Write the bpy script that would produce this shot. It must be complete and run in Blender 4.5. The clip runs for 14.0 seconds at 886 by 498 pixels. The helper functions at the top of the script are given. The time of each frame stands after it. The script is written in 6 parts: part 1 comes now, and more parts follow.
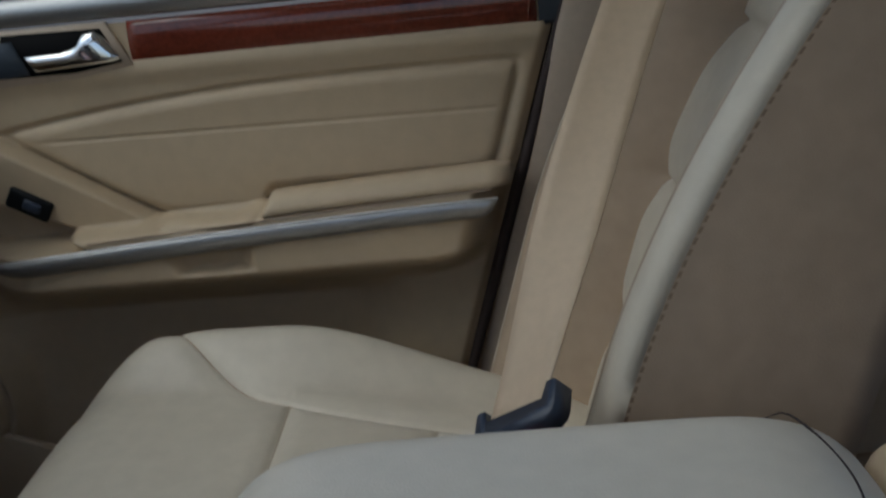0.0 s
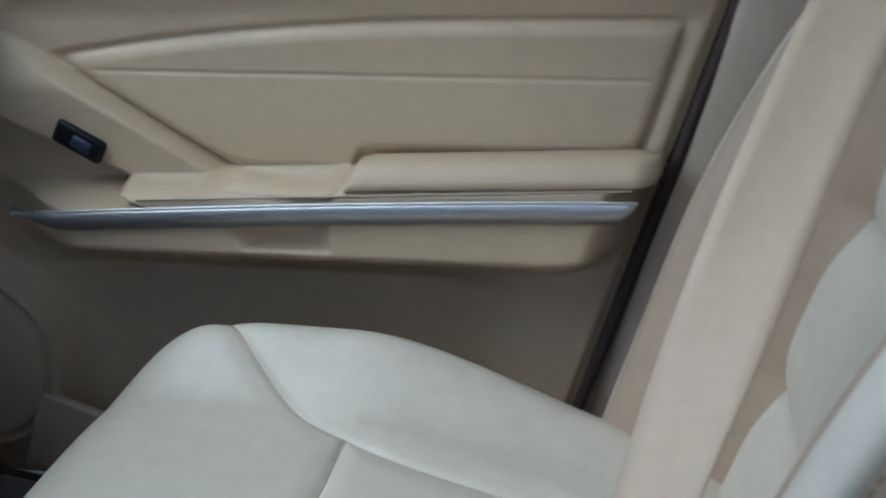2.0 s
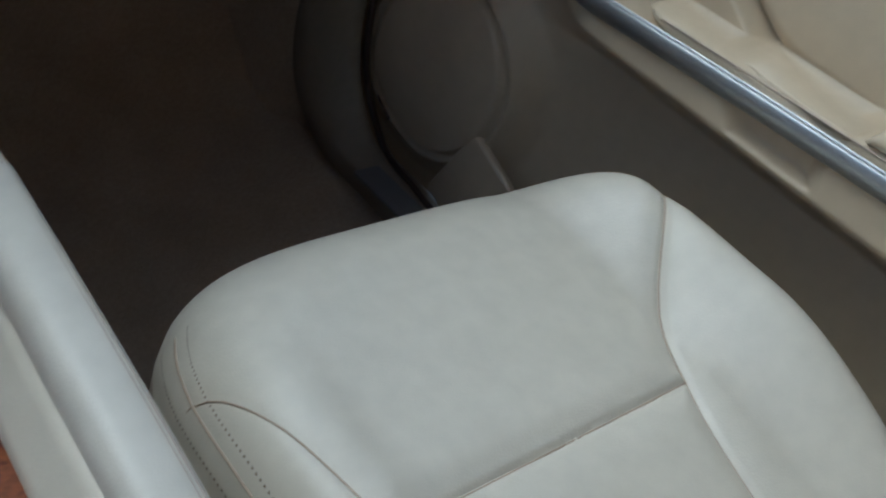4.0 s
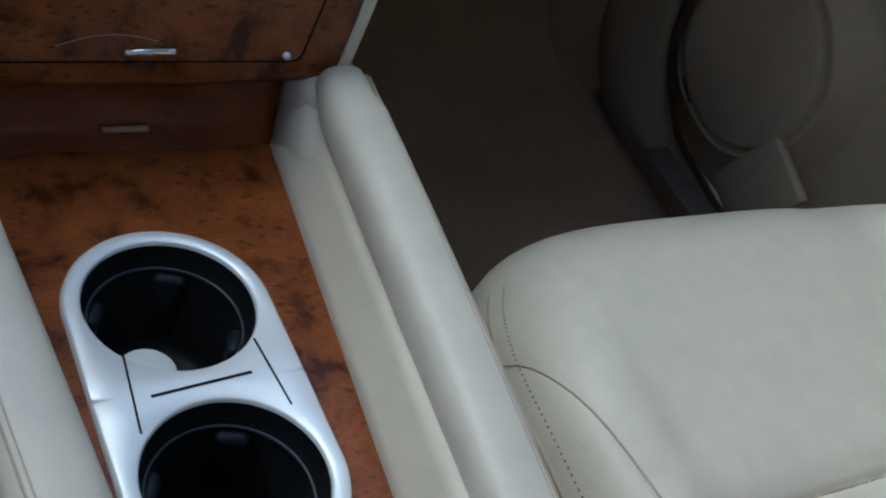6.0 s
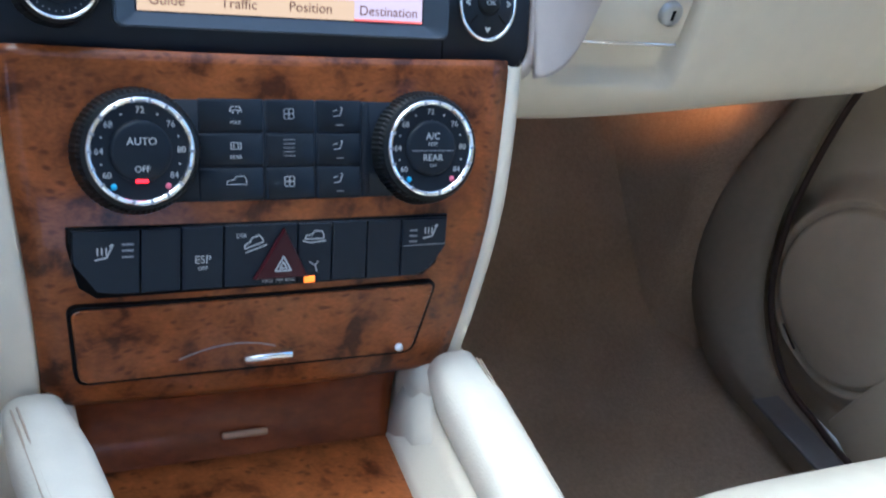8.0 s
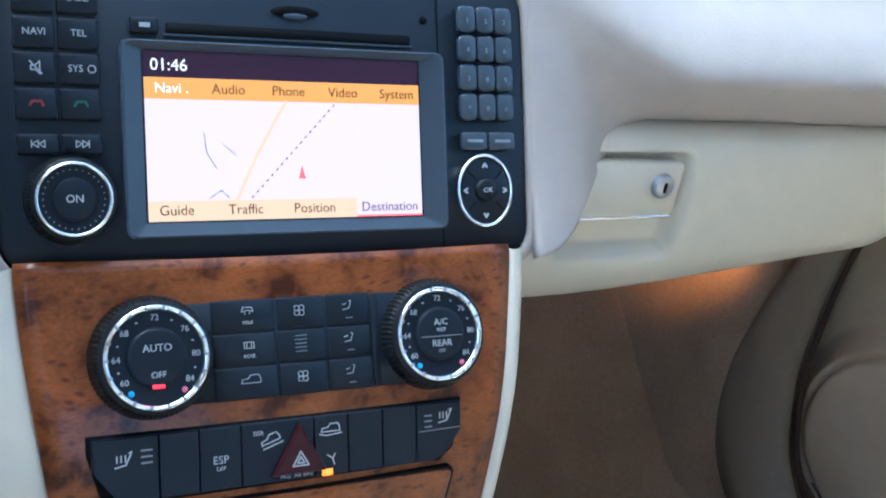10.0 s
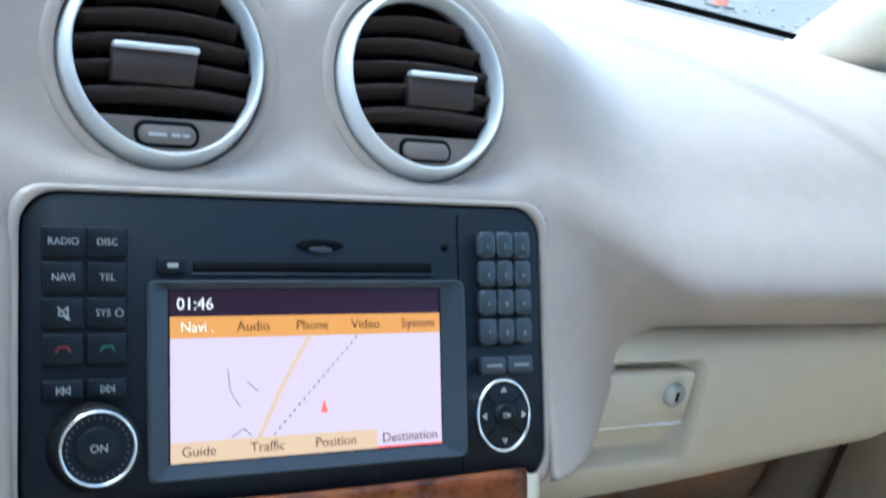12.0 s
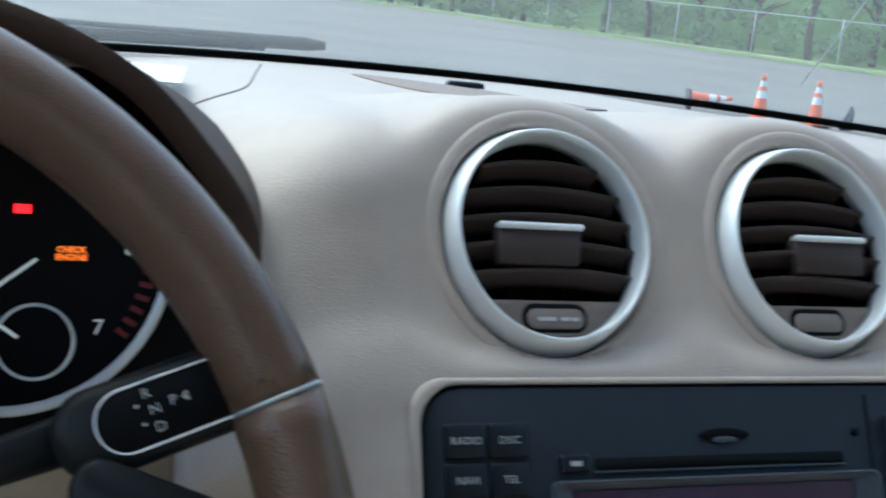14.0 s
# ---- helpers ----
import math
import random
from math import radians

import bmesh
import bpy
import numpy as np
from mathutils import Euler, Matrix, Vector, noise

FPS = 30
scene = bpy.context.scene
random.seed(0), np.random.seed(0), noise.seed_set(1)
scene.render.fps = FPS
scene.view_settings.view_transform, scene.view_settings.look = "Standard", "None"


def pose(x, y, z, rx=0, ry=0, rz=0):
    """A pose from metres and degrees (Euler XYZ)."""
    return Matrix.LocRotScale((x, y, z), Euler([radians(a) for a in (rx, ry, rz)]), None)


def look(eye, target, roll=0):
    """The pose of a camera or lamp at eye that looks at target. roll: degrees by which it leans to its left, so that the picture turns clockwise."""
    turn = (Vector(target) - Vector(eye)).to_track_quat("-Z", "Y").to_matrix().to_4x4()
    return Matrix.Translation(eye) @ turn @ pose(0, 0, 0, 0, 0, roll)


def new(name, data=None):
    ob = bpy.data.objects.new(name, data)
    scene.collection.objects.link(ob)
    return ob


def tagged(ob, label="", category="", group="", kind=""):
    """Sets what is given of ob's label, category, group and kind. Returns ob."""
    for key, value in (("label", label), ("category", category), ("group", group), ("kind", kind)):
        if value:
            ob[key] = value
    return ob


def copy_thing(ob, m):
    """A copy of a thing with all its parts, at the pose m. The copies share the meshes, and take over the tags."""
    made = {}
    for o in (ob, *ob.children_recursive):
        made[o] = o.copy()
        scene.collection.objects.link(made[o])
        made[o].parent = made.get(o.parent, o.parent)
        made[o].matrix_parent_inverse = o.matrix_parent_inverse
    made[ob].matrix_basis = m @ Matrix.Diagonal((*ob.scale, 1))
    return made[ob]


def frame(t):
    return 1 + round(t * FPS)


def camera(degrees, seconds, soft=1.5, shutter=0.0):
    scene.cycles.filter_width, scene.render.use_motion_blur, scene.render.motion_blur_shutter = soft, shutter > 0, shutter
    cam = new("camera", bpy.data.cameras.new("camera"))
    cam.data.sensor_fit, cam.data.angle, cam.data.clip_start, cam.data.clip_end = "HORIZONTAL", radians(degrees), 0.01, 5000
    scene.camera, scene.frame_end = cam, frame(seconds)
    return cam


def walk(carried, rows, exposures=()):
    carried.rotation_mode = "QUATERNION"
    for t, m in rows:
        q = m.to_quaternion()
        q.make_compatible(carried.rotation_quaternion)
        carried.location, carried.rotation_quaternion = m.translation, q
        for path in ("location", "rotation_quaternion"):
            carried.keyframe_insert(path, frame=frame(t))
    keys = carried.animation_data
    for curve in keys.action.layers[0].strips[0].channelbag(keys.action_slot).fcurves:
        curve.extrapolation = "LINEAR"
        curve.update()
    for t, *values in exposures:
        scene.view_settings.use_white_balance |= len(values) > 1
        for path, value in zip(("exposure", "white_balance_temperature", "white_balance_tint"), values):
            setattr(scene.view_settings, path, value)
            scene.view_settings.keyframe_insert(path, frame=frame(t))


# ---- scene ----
cam = camera(43.1, 14.0, soft=2.0, shutter=0.4)
PATH = [
    (0, (-0.479, -0.602, 1.282), (1.418, -0.483, 0.661), -6.0),
    (0.5, (-0.446, -0.593, 1.273), (1.421, -0.518, 0.559), -3.7),
    (1, (-0.361, -0.636, 1.294), (1.479, -0.531, 0.518), -5.5),
    (1.5, (-0.306, -0.622, 1.282), (1.526, -0.444, 0.499), -4.6),
    (2, (-0.219, -0.614, 1.294), (1.579, -0.23, 0.506), -2.6),
    (2.5, (-0.142, -0.618, 1.27), (1.586, -0.098, 0.408), 3.4),
    (3, (-0.127, -0.606, 1.269), (1.466, 0.137, 0.314), 12.9),
    (3.5, (-0.112, -0.6, 1.273), (1.317, 0.308, 0.21), 16.7),
    (4, (-0.112, -0.586, 1.276), (1.207, 0.376, 0.122), 21.6),
    (4.2, (-0.124, -0.585, 1.274), (1.157, 0.385, 0.084), 23.1),
    (6.3, (-0.176, -0.526, 1.264), (0.832, 0.563, -0.076), 26.2),
    (6.5, (-0.176, -0.522, 1.261), (0.816, 0.634, -0.034), 24.2),
    (7, (-0.177, -0.513, 1.268), (0.78, 0.765, 0.064), 21.3),
    (7.5, (-0.186, -0.514, 1.273), (0.773, 0.842, 0.159), 18.4),
    (8, (-0.188, -0.52, 1.271), (0.746, 0.922, 0.247), 15.2),
    (8.5, (-0.191, -0.524, 1.272), (0.729, 0.974, 0.318), 13.1),
    (8.7, (-0.19, -0.529, 1.274), (0.724, 0.993, 0.353), 11.9),
    (10.8, (-0.19, -0.529, 1.29), (0.739, 1.086, 0.563), 9.3),
    (11, (-0.205, -0.516, 1.301), (0.775, 1.065, 0.567), 10.1),
    (11.5, (-0.208, -0.509, 1.316), (0.774, 1.11, 0.67), 9.6),
    (12, (-0.213, -0.489, 1.343), (0.757, 1.158, 0.755), 10.7),
    (12.5, (-0.218, -0.48, 1.352), (0.719, 1.22, 0.868), 8.9),
    (13, (-0.228, -0.46, 1.352), (0.655, 1.277, 0.901), 8.3),
    (13.5, (-0.256, -0.437, 1.34), (0.546, 1.355, 0.958), 6.8),
    (14, (-0.288, -0.4, 1.327), (0.385, 1.448, 0.966), 5.9),
]
EXPOSURES = [(0.0, -0.30, 5750, 5), (0.5, -0.15, 5550, 4), (1.5, 0.36, 5150, 3), (2.0, 0.60, 5000, 3), (3.0, 0.74, 4900, 3), (3.5, 0.65, 5100, 2), (4.5, 0.55, 5050, 1), (6.5, 0.62, 5250, 1), (7.0, 0.85, 5450, 2), (7.5, 1.58, 5450, 3), (8.0, 2.35, 5000, 3), (8.5, 2.9, 4800, 2), (9.2, 2.75, 4800, 2), (11.0, 2.5, 4900, -4), (12.5, 2.08, 5150, -3), (14.0, 1.42, 5500, -2)]
walk(cam, [(t, look(eye, target, roll)) for t, eye, target, roll in PATH], EXPOSURES)

# ---- light ----
world = bpy.data.worlds.new("overcast_sky")
scene.world = world
world.use_nodes = True
wn = world.node_tree.nodes
sky = wn.new("ShaderNodeTexSky")
sky.sky_type = "NISHITA"
sky.sun_disc = False
sky.sun_elevation, sky.sun_rotation = radians(56), radians(-38)
sky.air_density, sky.dust_density, sky.ozone_density = 1.0, 4.0, 1.0
wn["Background"].inputs[1].default_value = 0.15
world.node_tree.links.new(sky.outputs[0], wn["Background"].inputs[0])
sun_data = bpy.data.lights.new("sun", "SUN")
sun_data.energy, sun_data.angle, sun_data.color = 0.55, radians(60), (1.0, 0.97, 0.93)
sun = new("sun", sun_data)
sun.matrix_world = look((-3.3, 4.2, 8.0), (0, 0, 0))

# ---- materials ----
MATS = {}


def shader(name, color, rough=0.5, metal=0.0, coat=0.0, var=0.12, scale=30.0, bump=0.0, bump_scale=400.0, coords="Object", emit=0.0, emit_color=None, spec=0.5):
    """A plain surface with two scales of colour variation and fine relief."""
    m = bpy.data.materials.new(name)
    m.use_nodes = True
    nt = m.node_tree
    n, link = nt.nodes, nt.links.new
    b = n["Principled BSDF"]
    b.inputs["Roughness"].default_value, b.inputs["Metallic"].default_value = rough, metal
    b.inputs["Coat Weight"].default_value, b.inputs["Coat Roughness"].default_value = coat, 0.08
    b.inputs["Specular IOR Level"].default_value = spec
    tc = n.new("ShaderNodeTexCoord")
    out = coords
    if var:
        big = n.new("ShaderNodeTexNoise")
        big.inputs["Scale"].default_value, big.inputs["Detail"].default_value = scale * 0.2, 3
        fine = n.new("ShaderNodeTexNoise")
        fine.inputs["Scale"].default_value, fine.inputs["Detail"].default_value = scale * 4, 4
        add = n.new("ShaderNodeMath")
        add.operation = "ADD"
        link(tc.outputs[out], big.inputs[0]), link(tc.outputs[out], fine.inputs[0])
        link(big.outputs[0], add.inputs[0]), link(fine.outputs[0], add.inputs[1])
        ramp = n.new("ShaderNodeMapRange")
        ramp.inputs[1].default_value, ramp.inputs[2].default_value = 0.7, 1.3
        ramp.inputs[3].default_value, ramp.inputs[4].default_value = 1 - var, 1 + var
        link(add.outputs[0], ramp.inputs[0])
        mul = n.new("ShaderNodeVectorMath")
        mul.operation = "SCALE"
        mul.inputs[0].default_value = color[:3]
        link(ramp.outputs[0], mul.inputs["Scale"])
        link(mul.outputs[0], b.inputs["Base Color"])
    else:
        b.inputs["Base Color"].default_value = (*color[:3], 1)
    if bump:
        v = n.new("ShaderNodeTexVoronoi")
        v.inputs["Scale"].default_value = bump_scale
        bp = n.new("ShaderNodeBump")
        bp.inputs["Strength"].default_value, bp.inputs["Distance"].default_value = bump, 0.0006
        link(tc.outputs[out], v.inputs["Vector"])
        link(v.outputs[0], bp.inputs["Height"])
        link(bp.outputs[0], b.inputs["Normal"])
    if emit:
        b.inputs["Emission Color"].default_value = (*(emit_color or color)[:3], 1)
        b.inputs["Emission Strength"].default_value = emit
    MATS[name] = m
    return m


def burl(name, dark, light, scale=28.0, rough=0.25, coat=0.8, eye=1.0):
    """Lacquered burl walnut: warped clouds, dark eyes and fine pores."""
    m = bpy.data.materials.new(name)
    m.use_nodes = True
    nt = m.node_tree
    n, link = nt.nodes, nt.links.new
    b = n["Principled BSDF"]
    b.inputs["Roughness"].default_value, b.inputs["Specular IOR Level"].default_value = rough, 0.2
    b.inputs["Coat Weight"].default_value, b.inputs["Coat Roughness"].default_value = coat, 0.06
    tc = n.new("ShaderNodeTexCoord")
    warp = n.new("ShaderNodeTexNoise")
    warp.inputs["Scale"].default_value, warp.inputs["Detail"].default_value = scale * 0.5, 3
    link(tc.outputs["Object"], warp.inputs[0])
    mix = n.new("ShaderNodeMixRGB")
    mix.inputs[0].default_value = 0.025
    link(tc.outputs["Object"], mix.inputs[1]), link(warp.outputs[1], mix.inputs[2])
    # broad soft clouds in the veneer
    cloud = n.new("ShaderNodeTexNoise")
    cloud.inputs["Scale"].default_value, cloud.inputs["Detail"].default_value, cloud.inputs["Roughness"].default_value = scale, 5, 0.55
    link(mix.outputs[0], cloud.inputs[0])
    ramp = n.new("ShaderNodeValToRGB")
    e = ramp.color_ramp.elements
    e[0].position, e[0].color = 0.35, (*dark, 1)
    e[1].position, e[1].color = 0.62, (*light, 1)
    mid = e.new(0.44)
    mid.color = tuple(0.42 * a + 0.58 * b for a, b in zip(dark, light)) + (1,)
    link(cloud.outputs[0], ramp.inputs[0])
    # dark eyes, drawn out sideways and gathered in patches
    flat_map = n.new("ShaderNodeMapping")
    flat_map.inputs["Scale"].default_value = (0.55, 1.0, 1.25)
    link(mix.outputs[0], flat_map.inputs[0])
    eyes = n.new("ShaderNodeTexVoronoi")
    eyes.inputs["Scale"].default_value = scale * 4.6
    link(flat_map.outputs[0], eyes.inputs["Vector"])
    er = n.new("ShaderNodeMapRange")
    er.inputs[1].default_value, er.inputs[2].default_value, er.inputs[3].default_value, er.inputs[4].default_value = 0.12, 0.36, 1.0, 0.0
    link(eyes.outputs[0], er.inputs[0])
    patch = n.new("ShaderNodeTexNoise")
    patch.inputs["Scale"].default_value, patch.inputs["Detail"].default_value = scale * 0.55, 2
    link(tc.outputs["Object"], patch.inputs[0])
    pr = n.new("ShaderNodeMapRange")
    pr.inputs[1].default_value, pr.inputs[2].default_value, pr.inputs[4].default_value = 0.38, 0.54, 0.85 * eye
    link(patch.outputs[0], pr.inputs[0])
    amount = n.new("ShaderNodeMath")
    amount.operation = "MULTIPLY"
    link(er.outputs[0], amount.inputs[0]), link(pr.outputs[0], amount.inputs[1])
    mul = n.new("ShaderNodeMixRGB")
    mul.inputs[2].default_value = (*(1.3 * c for c in dark), 1)
    link(amount.outputs[0], mul.inputs[0]), link(ramp.outputs[0], mul.inputs[1])
    # fine pores
    pores = n.new("ShaderNodeTexNoise")
    pores.inputs["Scale"].default_value, pores.inputs["Detail"].default_value = scale * 14, 3
    link(flat_map.outputs[0], pores.inputs[0])
    po = n.new("ShaderNodeMapRange")
    po.inputs[1].default_value, po.inputs[2].default_value, po.inputs[3].default_value, po.inputs[4].default_value = 0.35, 0.65, 0.84, 1.12
    link(pores.outputs[0], po.inputs[0])
    grain = n.new("ShaderNodeVectorMath")
    grain.operation = "SCALE"
    link(mul.outputs[0], grain.inputs[0]), link(po.outputs[0], grain.inputs["Scale"])
    link(grain.outputs[0], b.inputs["Base Color"])
    MATS[name] = m
    return m


wheel_leather = shader("worn_brown_leather", (0.108, 0.062, 0.038), 0.33, var=0.15, scale=20, bump=0.2, bump_scale=900)
sill_trim = shader("olive_beige_sill_trim", (0.225, 0.186, 0.132), 0.55, var=0.08, bump=0.15, bump_scale=800)
stitch_mat = shader("brown_stitch_thread", (0.24, 0.175, 0.12), 0.7, var=0.1)
cream = shader("cream_leather", (0.61, 0.555, 0.455), 0.42, var=0.06, scale=14, bump=0.18, bump_scale=700)
pale_leather = shader("pale_ivory_leather", (0.69, 0.65, 0.56), 0.40, var=0.05, scale=14, bump=0.2, bump_scale=700)
beige = shader("beige_vinyl", (0.52, 0.415, 0.28), 0.5, var=0.06, scale=14, bump=0.2, bump_scale=800)
ivory = shader("ivory_plastic", (0.60, 0.535, 0.42), 0.45, var=0.04, scale=14, bump=0.12, bump_scale=900)
# on the backrest sides this tan is cream leather with shade in its colour
side_leather = shader("tan_and_shade_leather", (0.42, 0.325, 0.235), 0.5, var=0.08, scale=12, bump=0.2, bump_scale=700)
grille_mat = shader("dark_taupe_grille", (0.24, 0.18, 0.15), 0.6, var=0.06, bump=0.8, bump_scale=700)
taupe = shader("taupe_soft_dash", (0.42, 0.356, 0.310), 0.48, var=0.05, scale=16, bump=0.22, bump_scale=900)
hood_brown = shader("dark_brown_soft_plastic", (0.058, 0.036, 0.027), 0.7, var=0.08, spec=0.2, bump=0.2, bump_scale=900)
slat_brown = shader("brown_vent_plastic", (0.052, 0.036, 0.032), 0.5, var=0.06, spec=0.25)
cheek_brown = shader("taupe_vent_plastic", (0.175, 0.138, 0.118), 0.5, var=0.06)
webbing = shader("tan_belt_webbing", (0.55, 0.43, 0.30), 0.6, var=0.06, bump=0.3, bump_scale=1500)
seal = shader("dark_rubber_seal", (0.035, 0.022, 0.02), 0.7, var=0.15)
pillar_mat = shader("taupe_pillar_trim", (0.50, 0.405, 0.305), 0.55, var=0.06)
headliner = shader("pale_headliner_cloth", (0.62, 0.57, 0.48), 0.9, var=0.06, bump=0.3, bump_scale=900)
carpet_mat = shader("tan_carpet", (0.37, 0.278, 0.190), 0.95, var=0.16, scale=60, bump=0.9, bump_scale=500)
black = shader("black_plastic", (0.009, 0.010, 0.011), 0.40, var=0.1, spec=0.2)
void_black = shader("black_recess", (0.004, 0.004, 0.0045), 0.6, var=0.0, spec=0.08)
charcoal = shader("charcoal_soft_plastic", (0.010, 0.0135, 0.0195), 0.42, var=0.08, spec=0.18)
key_grey = shader("slate_key_plastic", (0.045, 0.057, 0.074), 0.32, var=0.06, spec=0.35)
buckle_mat = shader("slate_blue_plastic", (0.035, 0.045, 0.07), 0.35, var=0.1)
red_plastic = shader("red_plastic", (0.55, 0.03, 0.06), 0.35, var=0.05)
hazard_red = shader("dark_red_plastic", (0.034, 0.004, 0.007), 0.35, var=0.05, spec=0.2)
alu = shader("brushed_aluminium", (0.40, 0.405, 0.41), 0.40, metal=0.85, var=0.06, scale=40)
satin = shader("satin_silver_paint", (0.86, 0.88, 0.90), 0.36, metal=0.30, var=0.03)
chrome = shader("chrome", (0.86, 0.87, 0.88), 0.08, metal=1.0, var=0.0)
white_mark = shader("white_print", (0.44, 0.45, 0.45), 0.5, var=0.0)
grey_mark = shader("grey_print", (0.25, 0.26, 0.28), 0.5, var=0.0)
red_mark = shader("red_print", (0.20, 0.018, 0.022), 0.5, var=0.0)
green_mark = shader("green_print", (0.02, 0.11, 0.07), 0.5, var=0.0)
blue_dot = shader("blue_print", (0.06, 0.38, 0.65), 0.5, var=0.0)
pink_dot = shader("pink_print", (0.65, 0.12, 0.20), 0.5, var=0.0)
red_led = shader("red_led", (0.9, 0.004, 0.010), 0.4, var=0.0, emit=1.4)
amber_led = shader("amber_led", (0.9, 0.16, 0.01), 0.4, var=0.0, emit=0.5)
gauge_glow = shader("gauge_print", (0.55, 0.55, 0.53), 0.5, var=0.0, emit=0.16)
screen_dark = shader("screen_dark_bar", (0.02, 0.008, 0.02), 0.2, var=0.0, emit=0.180)
screen_pink = shader("screen_map_ground", (0.06, 0.05, 0.055), 0.25, var=0.0, emit=0.19, emit_color=(1.0, 0.73, 0.81))
screen_orange = shader("screen_orange_bar", (0.06, 0.03, 0.02), 0.25, var=0.0, emit=0.2, emit_color=(1.0, 0.40, 0.08))
screen_peach = shader("screen_peach_bar", (0.06, 0.045, 0.03), 0.25, var=0.0, emit=0.2, emit_color=(1.0, 0.62, 0.36))
screen_ink = shader("screen_ink", (0.10, 0.035, 0.02), 0.3, var=0.0, emit=0.090)
screen_light = shader("screen_light_text", (0.90, 0.80, 0.68), 0.3, var=0.0, emit=0.155)
screen_red = shader("screen_red_mark", (0.65, 0.10, 0.08), 0.3, var=0.0, emit=0.240)
walnut = burl("burl_walnut", (0.052, 0.0125, 0.0040), (0.240, 0.071, 0.0180), scale=42.0, rough=0.30, coat=0.18, eye=0.9)
walnut_plain = burl("red_walnut", (0.095, 0.019, 0.005), (0.175, 0.042, 0.010), scale=12, rough=0.30, coat=0.15, eye=0.25)
door_walnut = burl("door_red_walnut", (0.085, 0.016, 0.009), (0.17, 0.036, 0.019), scale=14, rough=0.14, coat=1.0, eye=0.3)
lip_red = shader("dark_red_lacquer", (0.022, 0.005, 0.004), 0.15, coat=1.0, var=0.1)
grip_brown = shader("dull_copper_grip", (0.30, 0.17, 0.10), 0.4, var=0.1)
sill_grey = shader("dark_grey_sill_plastic", (0.125, 0.115, 0.112), 0.5, var=0.06)
asphalt = shader("grey_asphalt", (0.150, 0.138, 0.122), 0.9, var=0.2, scale=1.2, bump=0.6, bump_scale=60)
grass_mat = shader("verge_grass", (0.14, 0.20, 0.05), 0.9, var=0.3, scale=3)
orange_plastic = shader("orange_cone_plastic", (0.85, 0.13, 0.035), 0.5, var=0.08)
white_band = shader("white_reflective_band", (0.8, 0.8, 0.78), 0.4, var=0.04)
rubber = shader("black_rubber", (0.03, 0.03, 0.03), 0.8, var=0.2)
bark = shader("weathered_pole_wood", (0.50, 0.41, 0.32), 0.9, var=0.3, scale=10)
steel = shader("galvanised_steel", (0.42, 0.45, 0.45), 0.5, metal=0.6, var=0.1)
leaf_mat = shader("leaf_green", (0.12, 0.21, 0.06), 0.6, var=0.45, scale=2.0)
trunk_mat = shader("tree_bark", (0.10, 0.075, 0.055), 0.9, var=0.3)
car_paint = shader("dark_blue_car_paint", (0.03, 0.045, 0.07), 0.25, coat=1.0, var=0.03)
tinted = shader("dark_car_glass", (0.02, 0.025, 0.03), 0.06, var=0.0)
rubble_mat = shader("grey_rubble", (0.24, 0.215, 0.185), 0.95, var=0.35, scale=20)
paper = shader("white_paper", (0.9, 0.9, 0.88), 0.6, var=0.02)

glass = bpy.data.materials.new("clear_windshield_glass")
glass.use_nodes = True
gn, gl = glass.node_tree.nodes, glass.node_tree.links.new
gn.remove(gn["Principled BSDF"])
g_t, g_g, g_m, g_f = (gn.new("ShaderNodeBsdf" + k) if k in ("Transparent", "Glossy") else gn.new("ShaderNode" + k) for k in ("Transparent", "Glossy", "MixShader", "Fresnel"))
# a thin translucent film that whitens the view through the glass
haze, hazy = gn.new("ShaderNodeBsdfTranslucent"), gn.new("ShaderNodeMixShader")
haze.inputs[0].default_value = (0.8, 0.85, 0.85, 1)
hazy.inputs[0].default_value = 0.08
g_t.inputs[0].default_value = (0.80, 0.85, 0.83, 1)
g_g.inputs["Roughness"].default_value = 0.02
gl(g_f.outputs[0], g_m.inputs[0]), gl(g_t.outputs[0], hazy.inputs[1]), gl(haze.outputs[0], hazy.inputs[2]), gl(hazy.outputs[0], g_m.inputs[1]), gl(g_g.outputs[0], g_m.inputs[2])
gl(g_m.outputs[0], gn["Material Output"].inputs[0])


# ---- helpers for building ----
def smooth(a, b, x):
    t = min(1.0, max(0.0, (x - a) / (b - a)))
    return t * t * (3 - 2 * t)


def bell(x, w):
    return math.exp(-(x / w) ** 2)


def thing(name, label, category, at=(0, 0, 0), group="", kind=""):
    ob = new(name)
    ob.empty_display_size = 0.05
    ob.matrix_basis = Matrix.Translation(at)
    return tagged(ob, label, category, group, kind)


def part(name, bm, material, parent=None, label="", flat=False):
    me = bpy.data.meshes.new(name)
    if not flat:
        for fc in bm.faces:
            fc.smooth = True
    bm.to_mesh(me)
    bm.free()
    me.materials.append(material)
    ob = new(name, me)
    if parent is not None:
        ob.parent = parent
        top = parent
        m = Matrix.Identity(4)
        while top is not None:
            m = top.matrix_basis @ m if top.parent is None else m
            top = top.parent
        ob.matrix_parent_inverse = m.inverted() if parent.parent is None else Matrix.Identity(4)
    if label:
        tagged(ob, label)
    return ob


